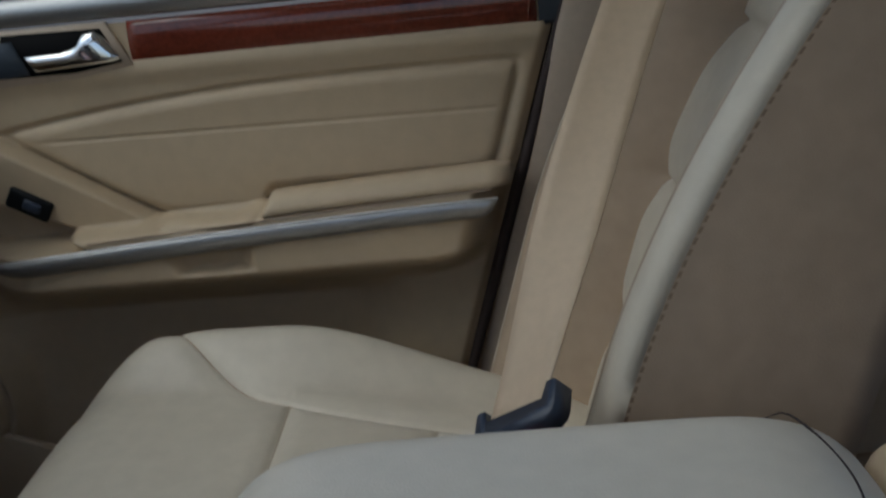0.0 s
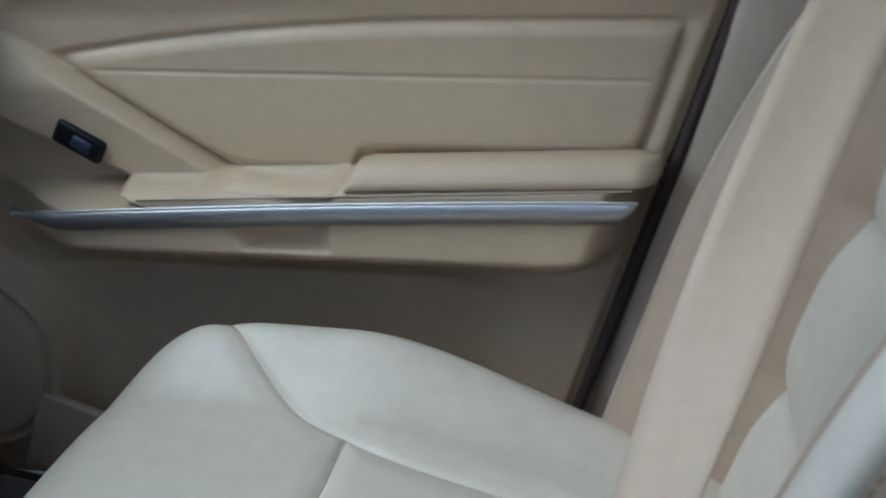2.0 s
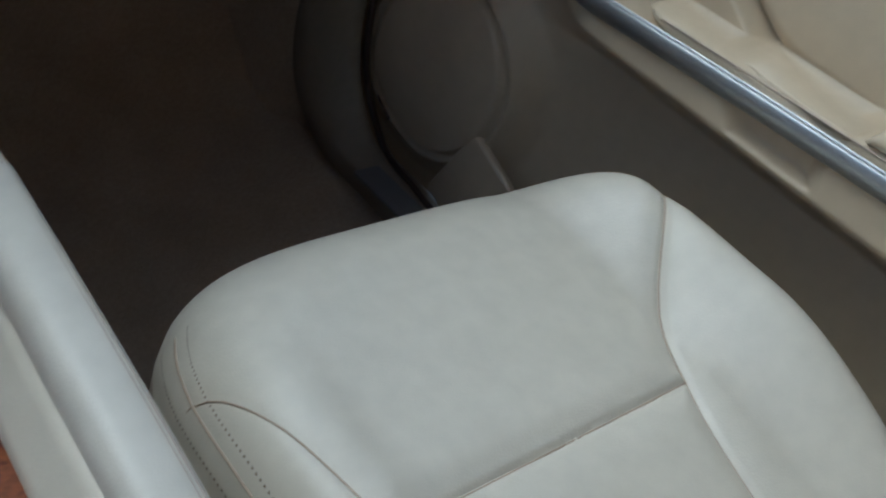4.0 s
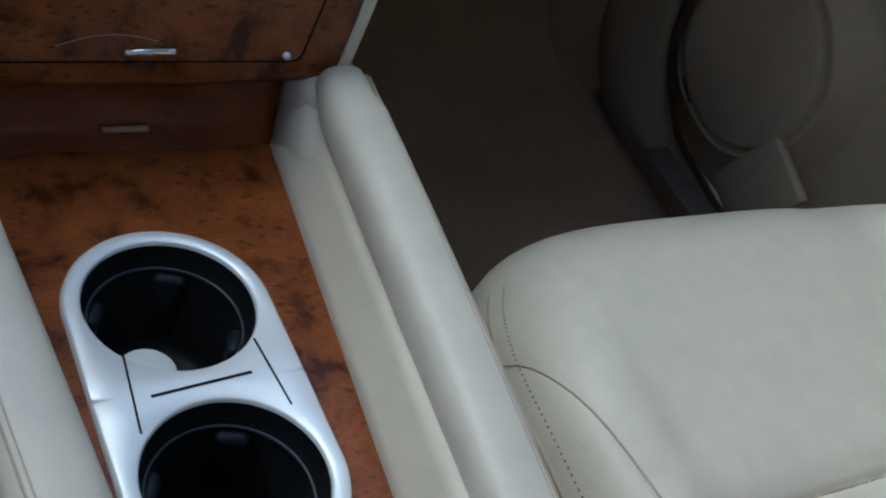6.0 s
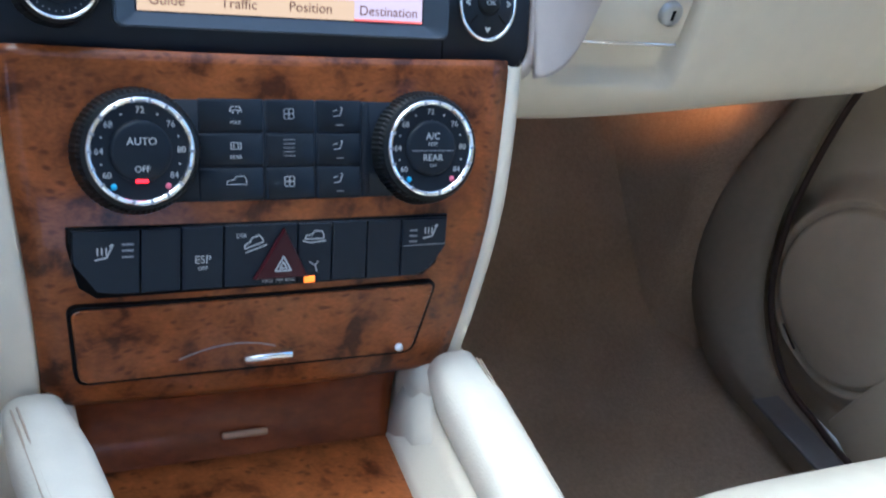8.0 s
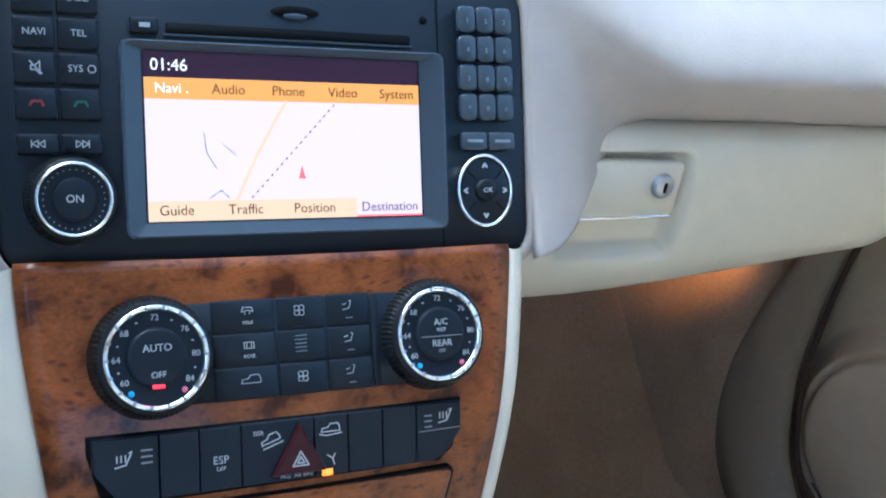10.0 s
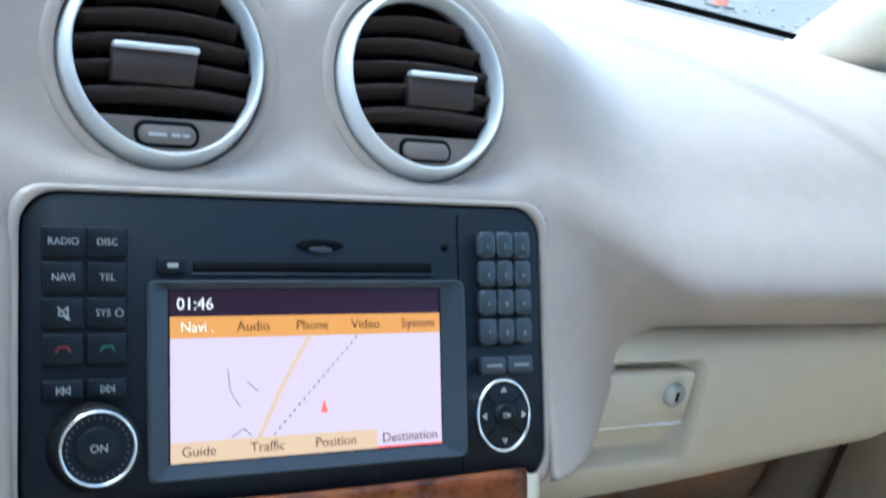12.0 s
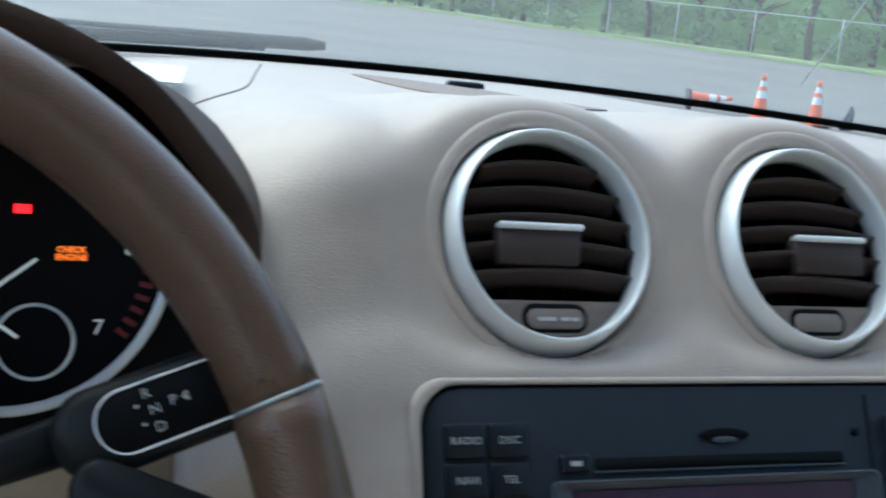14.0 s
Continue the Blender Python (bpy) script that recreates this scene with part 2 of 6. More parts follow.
def grid(nu, nv, fn, keep=None):
    """A sheet of nu x nv points from fn(i, j), with the cells for which keep(i, j) holds."""
    bm = bmesh.new()
    vs = [[bm.verts.new(fn(i, j)) for j in range(nv)] for i in range(nu)]
    for i in range(nu - 1):
        for j in range(nv - 1):
            if keep is None or keep(i, j):
                bm.faces.new((vs[i][j], vs[i + 1][j], vs[i + 1][j + 1], vs[i][j + 1]))
    loose = [v for v in bm.verts if not v.link_faces]
    if loose:
        bmesh.ops.delete(bm, geom=loose, context="VERTS")
    return bm


def solid(ob, t, offset=-1.0):
    mod = ob.modifiers.new("thickness", "SOLIDIFY")
    mod.thickness, mod.offset = t, offset
    return ob


def rbox(size, m=None, bevel=0.004, seg=3):
    bm = bmesh.new()
    bmesh.ops.create_cube(bm, size=1, matrix=Matrix.Diagonal((*size, 1)))
    if bevel:
        bmesh.ops.bevel(bm, geom=bm.edges[:], offset=min(bevel, min(size) * 0.49), segments=seg, affect="EDGES", profile=0.5)
    if m is not None:
        bm.transform(m)
    return bm


def loft(loops, close=True, cap=True):
    """A skin over rings of equal length."""
    bm = bmesh.new()
    rows = [[bm.verts.new(p) for p in loop] for loop in loops]
    n = len(rows[0])
    for a, b in zip(rows, rows[1:]):
        for k in range(n if close else n - 1):
            bm.faces.new((a[k], a[(k + 1) % n], b[(k + 1) % n], b[k]))
    if cap and close:
        bm.faces.new(rows[0][::-1]), bm.faces.new(rows[-1])
    bmesh.ops.recalc_face_normals(bm, faces=bm.faces[:])
    return bm


def tube(points, radius, n=12, cap=True, squash=1.0):
    """A round bar along points; radius may be a list."""
    pts = [Vector(p) for p in points]
    loops = []
    for k, p in enumerate(pts):
        d = (pts[min(k + 1, len(pts) - 1)] - pts[max(k - 1, 0)]).normalized()
        a = d.cross(Vector((0, 0, 1)))
        a = a.normalized() if a.length > 1e-4 else Vector((1, 0, 0))
        if k and a.dot(last) < 0:
            a = -a
        last = a
        b = d.cross(a)
        r = radius[k] if isinstance(radius, (list, tuple)) else radius
        loops.append([p + a * r * math.cos(2 * math.pi * q / n) + b * r * squash * math.sin(2 * math.pi * q / n) for q in range(n)])
    return loft(loops, cap=cap)


def lathe(profile, m, n=48, cap=False):
    """A turned form: profile of (radius, height) about the z axis of m."""
    loops = [[m @ Vector((r * math.cos(2 * math.pi * q / n), r * math.sin(2 * math.pi * q / n), h)) for q in range(n)] for r, h in profile]
    return loft(loops, cap=cap)


def rounded(w, h, r, n=6, cx=0.0, cy=0.0):
    """The outline of a rounded rectangle."""
    r = min(r, w / 2 - 1e-5, h / 2 - 1e-5)
    out = []
    for sx, sy, a0 in ((1, 1, 0), (-1, 1, 90), (-1, -1, 180), (1, -1, 270)):
        for k in range(n + 1):
            a = radians(a0 + 90 * k / n)
            out.append((cx + sx * (w / 2 - r) + r * math.cos(a), cy + sy * (h / 2 - r) + r * math.sin(a)))
    return out


def slab(outline, m, low, high, edge=0.001):
    """A plate with an outline, from height low to high in the frame m, its upper edge eased."""
    n = len(outline)
    cx, cy = sum(p[0] for p in outline) / n, sum(p[1] for p in outline) / n
    ext = max(max(abs(p[0] - cx), abs(p[1] - cy)) for p in outline)
    k = 1 - edge / max(ext, 1e-6)

    def inset(p):
        dx, dy = p[0] - cx, p[1] - cy
        d = math.hypot(dx, dy) or 1
        return (p[0] - dx / d * edge, p[1] - dy / d * edge)
    ring = [inset(p) for p in outline]
    return loft([[m @ Vector((*p, low)) for p in outline], [m @ Vector((*p, high - edge)) for p in outline], [m @ Vector((*p, high)) for p in ring]])


def ring_plate(outer, inner, m, low, high):
    """A flat frame between two outlines of equal length."""
    return loft([[m @ Vector((*p, z)) for p in o] for o, z in ((outer, low), (outer, high), (inner, high), (inner, low), (outer, low))], cap=False)


def text(name, s, m, size, material, parent, bold=0.0):
    cu = bpy.data.curves.new(name, "FONT")
    cu.body, cu.size, cu.align_x, cu.align_y, cu.extrude, cu.offset = s, size, "CENTER", "CENTER", 0.00012, bold
    cu.resolution_u = 3
    tmp = bpy.data.objects.new(name, cu)
    scene.collection.objects.link(tmp)
    me = bpy.data.meshes.new_from_object(tmp.evaluated_get(bpy.context.evaluated_depsgraph_get()))
    bpy.data.objects.remove(tmp)
    bm = bmesh.new()
    bm.from_mesh(me)
    bm.transform(m)
    return part(name, bm, material, parent, flat=True)


def strokes(name, lines, m, width, material, parent):
    """A printed mark of thin bars along polylines in the frame m."""
    bm = bmesh.new()
    for line in lines:
        for (x0, y0), (x1, y1) in zip(line, line[1:]):
            d = Vector((x1 - x0, y1 - y0, 0))
            if d.length < 1e-6:
                continue
            s = Vector((-d.y, d.x, 0)).normalized() * width / 2
            e = d.normalized() * width * 0.3
            a, b = Vector((x0, y0, 0)) - e, Vector((x1, y1, 0)) + e
            lo = [bm.verts.new(m @ (p + Vector((0, 0, 0)))) for p in (a + s, a - s, b - s, b + s)]
            hi = [bm.verts.new(m @ (p + Vector((0, 0, 0.00025)))) for p in (a + s, a - s, b - s, b + s)]
            bm.faces.new(hi)
            for k in range(4):
                bm.faces.new((lo[k], lo[(k + 1) % 4], hi[(k + 1) % 4], hi[k]))
    bmesh.ops.recalc_face_normals(bm, faces=bm.faces[:])
    return part(name, bm, material, parent, flat=True)


def round_poly(pts, r, n=5):
    """A polygon with its corners rounded off."""
    out = []
    for a, b, c in zip(pts[-1:] + pts[:-1], pts, pts[1:] + pts[:1]):
        a, b, c = Vector(a), Vector(b), Vector(c)
        p, q = b + (a - b).normalized() * r, b + (c - b).normalized() * r
        for k in range(n + 1):
            f = k / n
            v = p * (1 - f) ** 2 + b * 2 * f * (1 - f) + q * f * f
            out.append((v.x, v.y))
    return out


def face_frame(x, y, z, tilt):
    """A frame on a panel that leans forward at its top by tilt degrees: x right, y up the panel, z out of it to the rear."""
    return Matrix.Translation((x, y, z)) @ Matrix.Rotation(radians(90 - tilt), 4, "X")


def at(m, u, v, n=0.0, turn=0.0):
    return m @ Matrix.Translation((u, v, n)) @ Matrix.Rotation(radians(turn), 4, "Z")


# ---- the car's shell ----
def quad_sheet(name, corners, material, label, nu=12, nv=12, bulge=0.0, t=0.012, kind="structure"):
    a, b, c, d = (Vector(p) for p in corners)
    nrm = (b - a).cross(d - a).normalized()

    def fn(i, j):
        u, v = i / (nu - 1), j / (nv - 1)
        return a * (1 - u) * (1 - v) + b * u * (1 - v) + c * u * v + d * (1 - u) * v + nrm * bulge * 4 * u * (1 - u)
    ob = part(name, grid(nu, nv, fn), material)
    solid(ob, t, 0.0)
    return tagged(ob, label, "", "", kind)


# carpeted floor with the toe board rising under the dash
def floor_z(y):
    return 0.565 + 0.42 * smooth(0.22, 0.62, y) + 0.008 * math.sin(y * 9)


bm = grid(60, 70, lambda i, j: Vector((-0.72 + 1.44 * i / 59, -1.9 + 2.6 * j / 69, floor_z(-1.9 + 2.6 * j / 69) + 0.03 * smooth(0.5, 0.66, abs(-0.72 + 1.44 * i / 59)))))
floor = tagged(part("floor", bm, carpet_mat), "tan loop carpet floor rising to the toe board", "floor", kind="structure")
solid(floor, 0.02)
quad_sheet("firewall", ((-0.72, 0.66, 0.5), (0.72, 0.66, 0.5), (0.72, 0.62, 1.2), (-0.72, 0.62, 1.2)), carpet_mat, "carpeted bulkhead behind the footwell")

# roof, rear closure and the far side of the cabin
def roof_pt(i, j):
    return Vector((-0.66 + 1.32 * i / 66, -1.95 + 1.83 * j / 92, 1.73 + 0.03 * (1 - ((i - 33) / 33) ** 2)))


# leaves a hole in the headliner for the added top light
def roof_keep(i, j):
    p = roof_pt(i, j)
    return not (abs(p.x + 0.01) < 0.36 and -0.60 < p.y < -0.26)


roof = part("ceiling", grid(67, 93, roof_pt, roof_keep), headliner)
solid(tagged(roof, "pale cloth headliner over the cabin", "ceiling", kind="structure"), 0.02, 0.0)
# sunroof out of view, added so that more light falls from above
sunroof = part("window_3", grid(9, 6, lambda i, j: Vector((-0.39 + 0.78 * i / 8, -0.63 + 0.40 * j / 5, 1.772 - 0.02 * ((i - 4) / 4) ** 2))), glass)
tagged(sunroof, "unseen glass sunroof added for top light over the front seats", "sunroof", kind="structure")
quad_sheet("wall_driver_door", ((-0.72, -0.76, 0.55), (-0.72, 0.45, 0.55), (-0.72, 0.45, 1.17), (-0.72, -0.76, 1.17)), beige, "beige door card beside the driver's seat")
quad_sheet("wall_rear", ((-0.74, -1.97, 0.5), (0.74, -1.97, 0.5), (0.74, -1.97, 1.22), (-0.74, -1.97, 1.22)), beige, "beige lower rear wall of the cabin")
for sx in (-1, 1):
    quad_sheet("wall_side", ((sx * 0.745, -1.95, 0.5), (sx * 0.745, -0.78, 0.5), (sx * 0.745, -0.78, 1.17), (sx * 0.745, -1.95, 1.17)), beige, "beige rear door trim of the cabin")
    quad_sheet("wall_rail", ((sx * 0.70, -1.95, 1.60), (sx * 0.70, -0.05, 1.58), (sx * 0.655, -0.10, 1.73), (sx * 0.655, -1.95, 1.745)), headliner, "pale roof side rail trim", bulge=0.01)
    # A-pillar
    bm = tube([(sx * 0.705, 0.40, 1.22), (sx * 0.695, 0.28, 1.32), (sx * 0.675, 0.10, 1.46), (sx * 0.66, -0.10, 1.62), (sx * 0.645, -0.2, 1.72)], [0.045, 0.042, 0.04, 0.04, 0.04], 14)
    tagged(part("pillar_front", bm, headliner), "pale beige windshield pillar trim", "pillar", kind="structure")
# B-pillar on the passenger side, with belt guide
def bpillar(sx):
    loops = []
    for z, y0, y1, x in ((0.55, -0.50, -0.80, 0.705), (0.75, -0.548, -0.80, 0.70), (0.95, -0.612, -0.82, 0.69), (1.15, -0.676, -0.86, 0.68), (1.40, -0.755, -0.90, 0.665), (1.60, -0.79, -0.92, 0.645)):
        yc, hy = (y0 + y1) / 2, (y0 - y1) / 2
        loops.append([Vector((sx * (x + 0.012 - 0.012 * math.cos(a)), yc + hy * math.sin(a) * -1, z)) for a in [math.pi * (k / 16 - 0.5) for k in range(17)]] + [Vector((sx * (x + 0.09), yc + hy * q * -1, z)) for q in (1, -1)])
    return tagged(part("pillar_centre", loft(loops), pillar_mat), "taupe centre pillar trim behind the front door", "pillar", kind="structure")


for sx in (-1, 1):
    bpillar(sx)
# dark weather strip along the rear edge of the passenger door
bm = tube([(0.698, -0.552 + 0.06 * smooth(0.75, 0.55, z) - (z - 0.765) * 0.330, z) for z in [0.56 + 0.03 * k for k in range(22)]], 0.0058, 10)
tagged(part("door_seal", bm, seal), "dark rubber weather strip at the door opening", "seal", kind="structure")

# dark filler behind the gap between door and pillar, added against leaking light
tagged(part("door_jamb", grid(2, 24, lambda i, j: Vector((0.738, -0.50 - 0.11 * i + 0.06 * smooth(0.75, 0.55, 0.55 + 0.03 * j) - (0.03 * j - 0.215) * 0.32, 0.55 + 0.03 * j))), seal), "dark filler sheet blocking outside light behind the weather strip", "seal", kind="structure")

# windshield: glass, frit band, lower edge
def base_y(x):
    return 0.56 - 0.55 * (abs(x) / 0.72) ** 2.2 * 0.42


def base_z(x):
    return 1.298 - 0.028 * (x / 0.68) ** 2


def ws(u, v):
    x = -0.70 + 1.40 * u
    a = Vector((x, base_y(x) + 0.02, base_z(x) + 0.004))
    b = Vector((x * 0.9, -0.10 + 0.05 * (1 - (x / 0.7) ** 2), 1.705))
    p = a.lerp(b, v)
    p.y += 0.05 * math.sin(math.pi * v)
    p.z += 0.03 * math.sin(math.pi * v)
    return p


wind = part("window_1", grid(30, 14, lambda i, j: ws(i / 29, j / 13)), glass)
tagged(wind, "clear laminated windshield glass", "windshield", kind="structure")
frit = part("windshield_frit", grid(40, 3, lambda i, j: ws(i / 39, -0.012 + 0.0112 * j / 2) + Vector((0, -0.004, 0.0))), void_black, wind, "black ceramic band at the glass edge")
solid(frit, 0.002)

# ---- outside ----
SLOPE = 0.045


def on_ground(x, y, up=0.0):
    return Vector((x, y, SLOPE * y + up))


def ground_pt(i, j):
    a = [-900, -400, -150, -60, -30, -15, -8, -4, 0, 4, 8, 12, 16, 20, 25, 30, 40, 60, 120, 300, 900]
    x, y = a[i], a[j]
    return on_ground(x, min(y, 200) if y > 0 else max(y, -30), 0.02 * noise.noise((x * 0.3, y * 0.3, 0)) - 0.02) + Vector((0, y - (min(y, 200) if y > 0 else max(y, -30)), 0))


ground = tagged(part("ground", grid(21, 21, ground_pt), asphalt), "worn grey asphalt of an open car park", "ground", kind="structure")

FENCE_A, FENCE_B = Vector((22, 78)), Vector((42, 26))


def fence_xy(s):
    return FENCE_A.lerp(FENCE_B, s)


def verge_pt(i, j):
    s = -0.6 + 2.4 * i / 79
    p = fence_xy(s)
    out = Vector((FENCE_A.y - FENCE_B.y, FENCE_B.x - FENCE_A.x)).normalized()
    q = p + out * (-2.2 + 0.5 * noise.noise((s * 20, 0, 0)), -1.0, 6.0, 30.0)[j]
    return on_ground(q.x, q.y, (0.01, 0.12, 0.15, 0.2)[j])


verge = tagged(part("grass_verge", grid(80, 4, verge_pt), grass_mat), "mown grass verge along the fence", "grass", kind="stuff")

# chain-link fence: posts, rails, woven wires
fence = thing("fence", "grey chain-link fence with steel posts before the trees", "fence", on_ground(*fence_xy(0.5)))
post0 = None
for k in range(26):
    p = fence_xy(-0.5 + 2.2 * k / 25)
    base = on_ground(p.x, p.y)
    if post0 is None:
        post0 = part("post", tube([base, base + Vector((0, 0, 2.3))], 0.04, 8), steel, fence)
        first = base
    else:
        o = new("post", post0.data)
        o.parent, o.matrix_parent_inverse = fence, fence.matrix_basis.inverted()
        o.matrix_basis = Matrix.Translation(base - first)
for hgt in (0.12, 2.2):
    part("rail", tube([on_ground(*fence_xy(-0.5 + 2.2 * k / 12), hgt) for k in range(13)], 0.025, 6), steel, fence)
bm = bmesh.new()
for k in range(420):
    for lean in (-1, 1):
        s = -0.4 + 2.0 * k / 420
        a, b = fence_xy(s), fence_xy(s + lean * 0.035)
        pa, pb = on_ground(a.x, a.y, 0.1), on_ground(b.x, b.y, 2.2)
        d = Vector((0.012, 0.012, 0))
        bm.faces.new([bm.verts.new(q) for q in (pa, pa + d, pb + d, pb)])
tagged(part("wire_mesh", bm, steel, fence, "woven steel wire mesh", flat=True), kind="stuff")

# trees behind the fence
rng = random.Random(4)


def tree(x, y, h, r):
    base = on_ground(x, y)
    t = thing("tree", "leafy green deciduous tree behind the fence", "tree", base, "trees behind the fence")
    pts = [base + Vector((rng.uniform(-0.15, 0.15) * k, rng.uniform(-0.15, 0.15) * k, h * 0.13 * k)) for k in range(7)]
    part("trunk", tube(pts, [0.22 - 0.028 * k for k in range(7)], 8), trunk_mat, t)
    bm = bmesh.new()
    for limb in range(5):
        a = pts[2 + limb % 4]
        ang = rng.uniform(0, 6.28)
        b = a + Vector((math.cos(ang) * r * 0.7, math.sin(ang) * r * 0.7, h * 0.18))
        sub = tube([a, a.lerp(b, 0.5) + Vector((0, 0, 0.2)), b], [0.09, 0.06, 0.025], 6)
        me = bpy.data.meshes.new("limb")
        sub.to_mesh(me)
        bm.from_mesh(me)
        sub.free()
    part("limbs", bm, trunk_mat, t)
    bm = bmesh.new()
    clumps = [(Vector((rng.gauss(0, r * 0.45), rng.gauss(0, r * 0.45), h * rng.uniform(0.03, 1.0))), rng.uniform(0.35, 0.9)) for _ in range(34)]
    for c, cr in clumps:
        for _ in range(42):
            d = Vector((rng.gauss(0, 1), rng.gauss(0, 1), rng.gauss(0, 0.8)))
            p = base + c + d.normalized() * cr * rng.uniform(0.5, 1.1)
            s = rng.uniform(0.12, 0.26)
            u = Vector((rng.gauss(0, 1), rng.gauss(0, 1), rng.gauss(0, 1))).normalized() * s
            v = u.orthogonal().normalized() * s * 0.6
            bm.faces.new([bm.verts.new(q) for q in (p - u, p + v, p + u, p - v)])
    part("crown", bm, leaf_mat, t, "dense crown of small green leaves", flat=True)


for k in range(30):
    p = fence_xy(-0.35 + 1.75 * k / 29)
    away = Vector((p.x, p.y)).normalized()
    off = 2.2 + 3.5 * (k % 2) + rng.uniform(-0.6, 0.6)
    tree(p.x + away.x * off, p.y + away.y * off, rng.uniform(6.5, 9.5), rng.uniform(2.0, 2.8))
tagged(part("backdrop", grid(40, 8, lambda i, j: on_ground(*(fence_xy(-1.2 + 3.4 * i / 39) + Vector((9.0, 7.0))), 0.0) + Vector((0.8 * noise.noise((i * 0.7, j, 3)), 0.8 * noise.noise((i * 0.7, j, 9)), 1.4 * j))), leaf_mat), "far dark green woods behind the trees", "woods", kind="stuff")

# traffic cones round a broken patch by a leaning pole
CONE_H = 0.70


def cone(base, m=None, label="orange traffic cone with two white bands, standing on asphalt"):
    c = thing("traffic_cone", label, "traffic cone", base, "traffic cones in the car park")
    mm = Matrix.Translation(base) if m is None else m
    part("base", rbox((0.32, 0.32, 0.035), mm @ Matrix.Translation((0, 0, 0.0175)), 0.008, 2), rubber, c, "black rubber foot")
    r = lambda h: 0.125 - 0.10 * (h / CONE_H)  # noqa: E731
    for name, a, b, mat in (("body", 0.035, 0.34, orange_plastic), ("collar", 0.34, 0.45, white_band), ("band", 0.45, 0.515, orange_plastic), ("collar", 0.515, 0.60, white_band), ("tip", 0.60, CONE_H, orange_plastic)):
        part(name, lathe([(r(a), a), (r(b), b)] + ([(0.012, b + 0.002)] if name == "tip" else []), mm, 20, cap=(name == "tip")), mat, c)
    return c


def from_eye(az, dist):
    return on_ground(-0.256 + dist * math.sin(radians(az)), -0.439 + dist * math.cos(radians(az)))


cone(from_eye(34.7, 17.9))
cone(from_eye(37.3, 18.1))
cone(from_eye(41.8, 17.2))
fb = from_eye(31.2, 18.2) + Vector((0, 0, 0.16))
cone(from_eye(31.2, 18.2), Matrix.Translation(fb) @ Matrix.Rotation(radians(70), 4, "Z") @ Matrix.Rotation(radians(84), 4, "X"), "crumpled orange traffic cone lying on its side")
# torn rubber flap and rubble
fl = from_eye(38.8, 18.3)
flap = loft([[fl + Vector((x * w + 0.05 * (z > 0.2), y, z)) for x, y in ((-0.12, 0), (0.12, 0.01), (0.12, 0.03), (-0.12, 0.02))] for z, w in ((0, 1.0), (0.12, 0.9), (0.25, 0.6), (0.38, 0.12))])
tagged(part("rubber_flap", flap, key_grey), "dark grey torn rubber flap standing on asphalt", "debris")
bm = bmesh.new()
for k in range(36):
    p = from_eye(rng.uniform(33, 46), rng.uniform(15.6, 18.4) + 0.6)
    s = rng.uniform(0.015, 0.06)
    sub = bmesh.ops.create_icosphere(bm, subdivisions=1, radius=s, matrix=Matrix.Translation(p + Vector((0, 0, s * 0.3))) @ Matrix.Diagonal((rng.uniform(0.7, 1.4), rng.uniform(0.7, 1.4), 0.5, 1)))
tagged(part("rubble", bm, rubble_mat, flat=True), "scattered lumps of broken concrete and dirt", "rubble", kind="stuff")
# leaning utility pole with a guy wire
pb = from_eye(41.4, 21.0)
pole = thing("utility_pole", "leaning weathered wooden utility pole in the car park", "utility pole", pb)
part("pole", tube([pb, pb + Vector((0.75, -0.62, 5.5)), pb + Vector((1.4, -1.1, 10))], [0.17, 0.15, 0.12], 14), bark, pole)
part("guy_wire", tube([pb + Vector((0.75, -0.6, 5.5)), from_eye(36.5, 33.0)], 0.02, 6), steel, pole, "thin steel guy wire")


# parked car by the fence
def far_car(base, heading):
    m = Matrix.Translation(base) @ Matrix.Rotation(radians(heading), 4, "Z") @ Matrix.Scale(0.9, 4)
    c = thing("parked_car", "dark blue estate car parked on grass by the fence", "car", base)
    prof = [(-2.2, 0.35), (-2.25, 0.75), (-2.1, 1.0), (-1.6, 1.05), (-0.9, 1.55), (0.6, 1.6), (1.9, 1.5), (2.2, 1.0), (2.25, 0.4)]
    loops = []
    for sx, k in ((-0.9, 0.97), (-0.8, 1.0), (0.8, 1.0), (0.9, 0.97)):
        loops.append([m @ Vector((sx * (0.85 if z > 1.2 else 1), y * k, z)) for y, z in prof])
    part("body", loft(loops), car_paint, c)
    part("windscreen", loft([[m @ Vector((x, y, z)) for x, y, z in ((-0.62, -1.62, 1.10), (0.62, -1.62, 1.10), (0.58, -0.98, 1.53), (-0.58, -0.98, 1.53))], [m @ Vector((x, y - 0.02, z + 0.02)) for x, y, z in ((-0.62, -1.62, 1.10), (0.62, -1.62, 1.10), (0.58, -0.98, 1.53), (-0.58, -0.98, 1.53))]]), tinted, c, flat=True)
    for x in (-0.62, 0.62):
        part("headlight", rbox((0.32, 0.06, 0.14), m @ Matrix.Translation((x, -2.24, 0.78)), 0.02, 2), white_band, c)
    part("bumper", rbox((1.7, 0.12, 0.2), m @ Matrix.Translation((0, -2.24, 0.45)), 0.04, 2), black, c)
    for x in (-0.86, 0.86):
        for y in (-1.35, 1.35):
            w = part("wheel", lathe([(0.05, -0.1), (0.33, -0.1), (0.34, 0), (0.33, 0.1), (0.05, 0.1)], m @ Matrix.Translation((x, y, 0.33)) @ Matrix.Rotation(radians(90), 4, "Y"), 20, True), rubber, c)


far_car(from_eye(45.6, 49.0), -33)
far_car(from_eye(51.0, 47.0), -33)


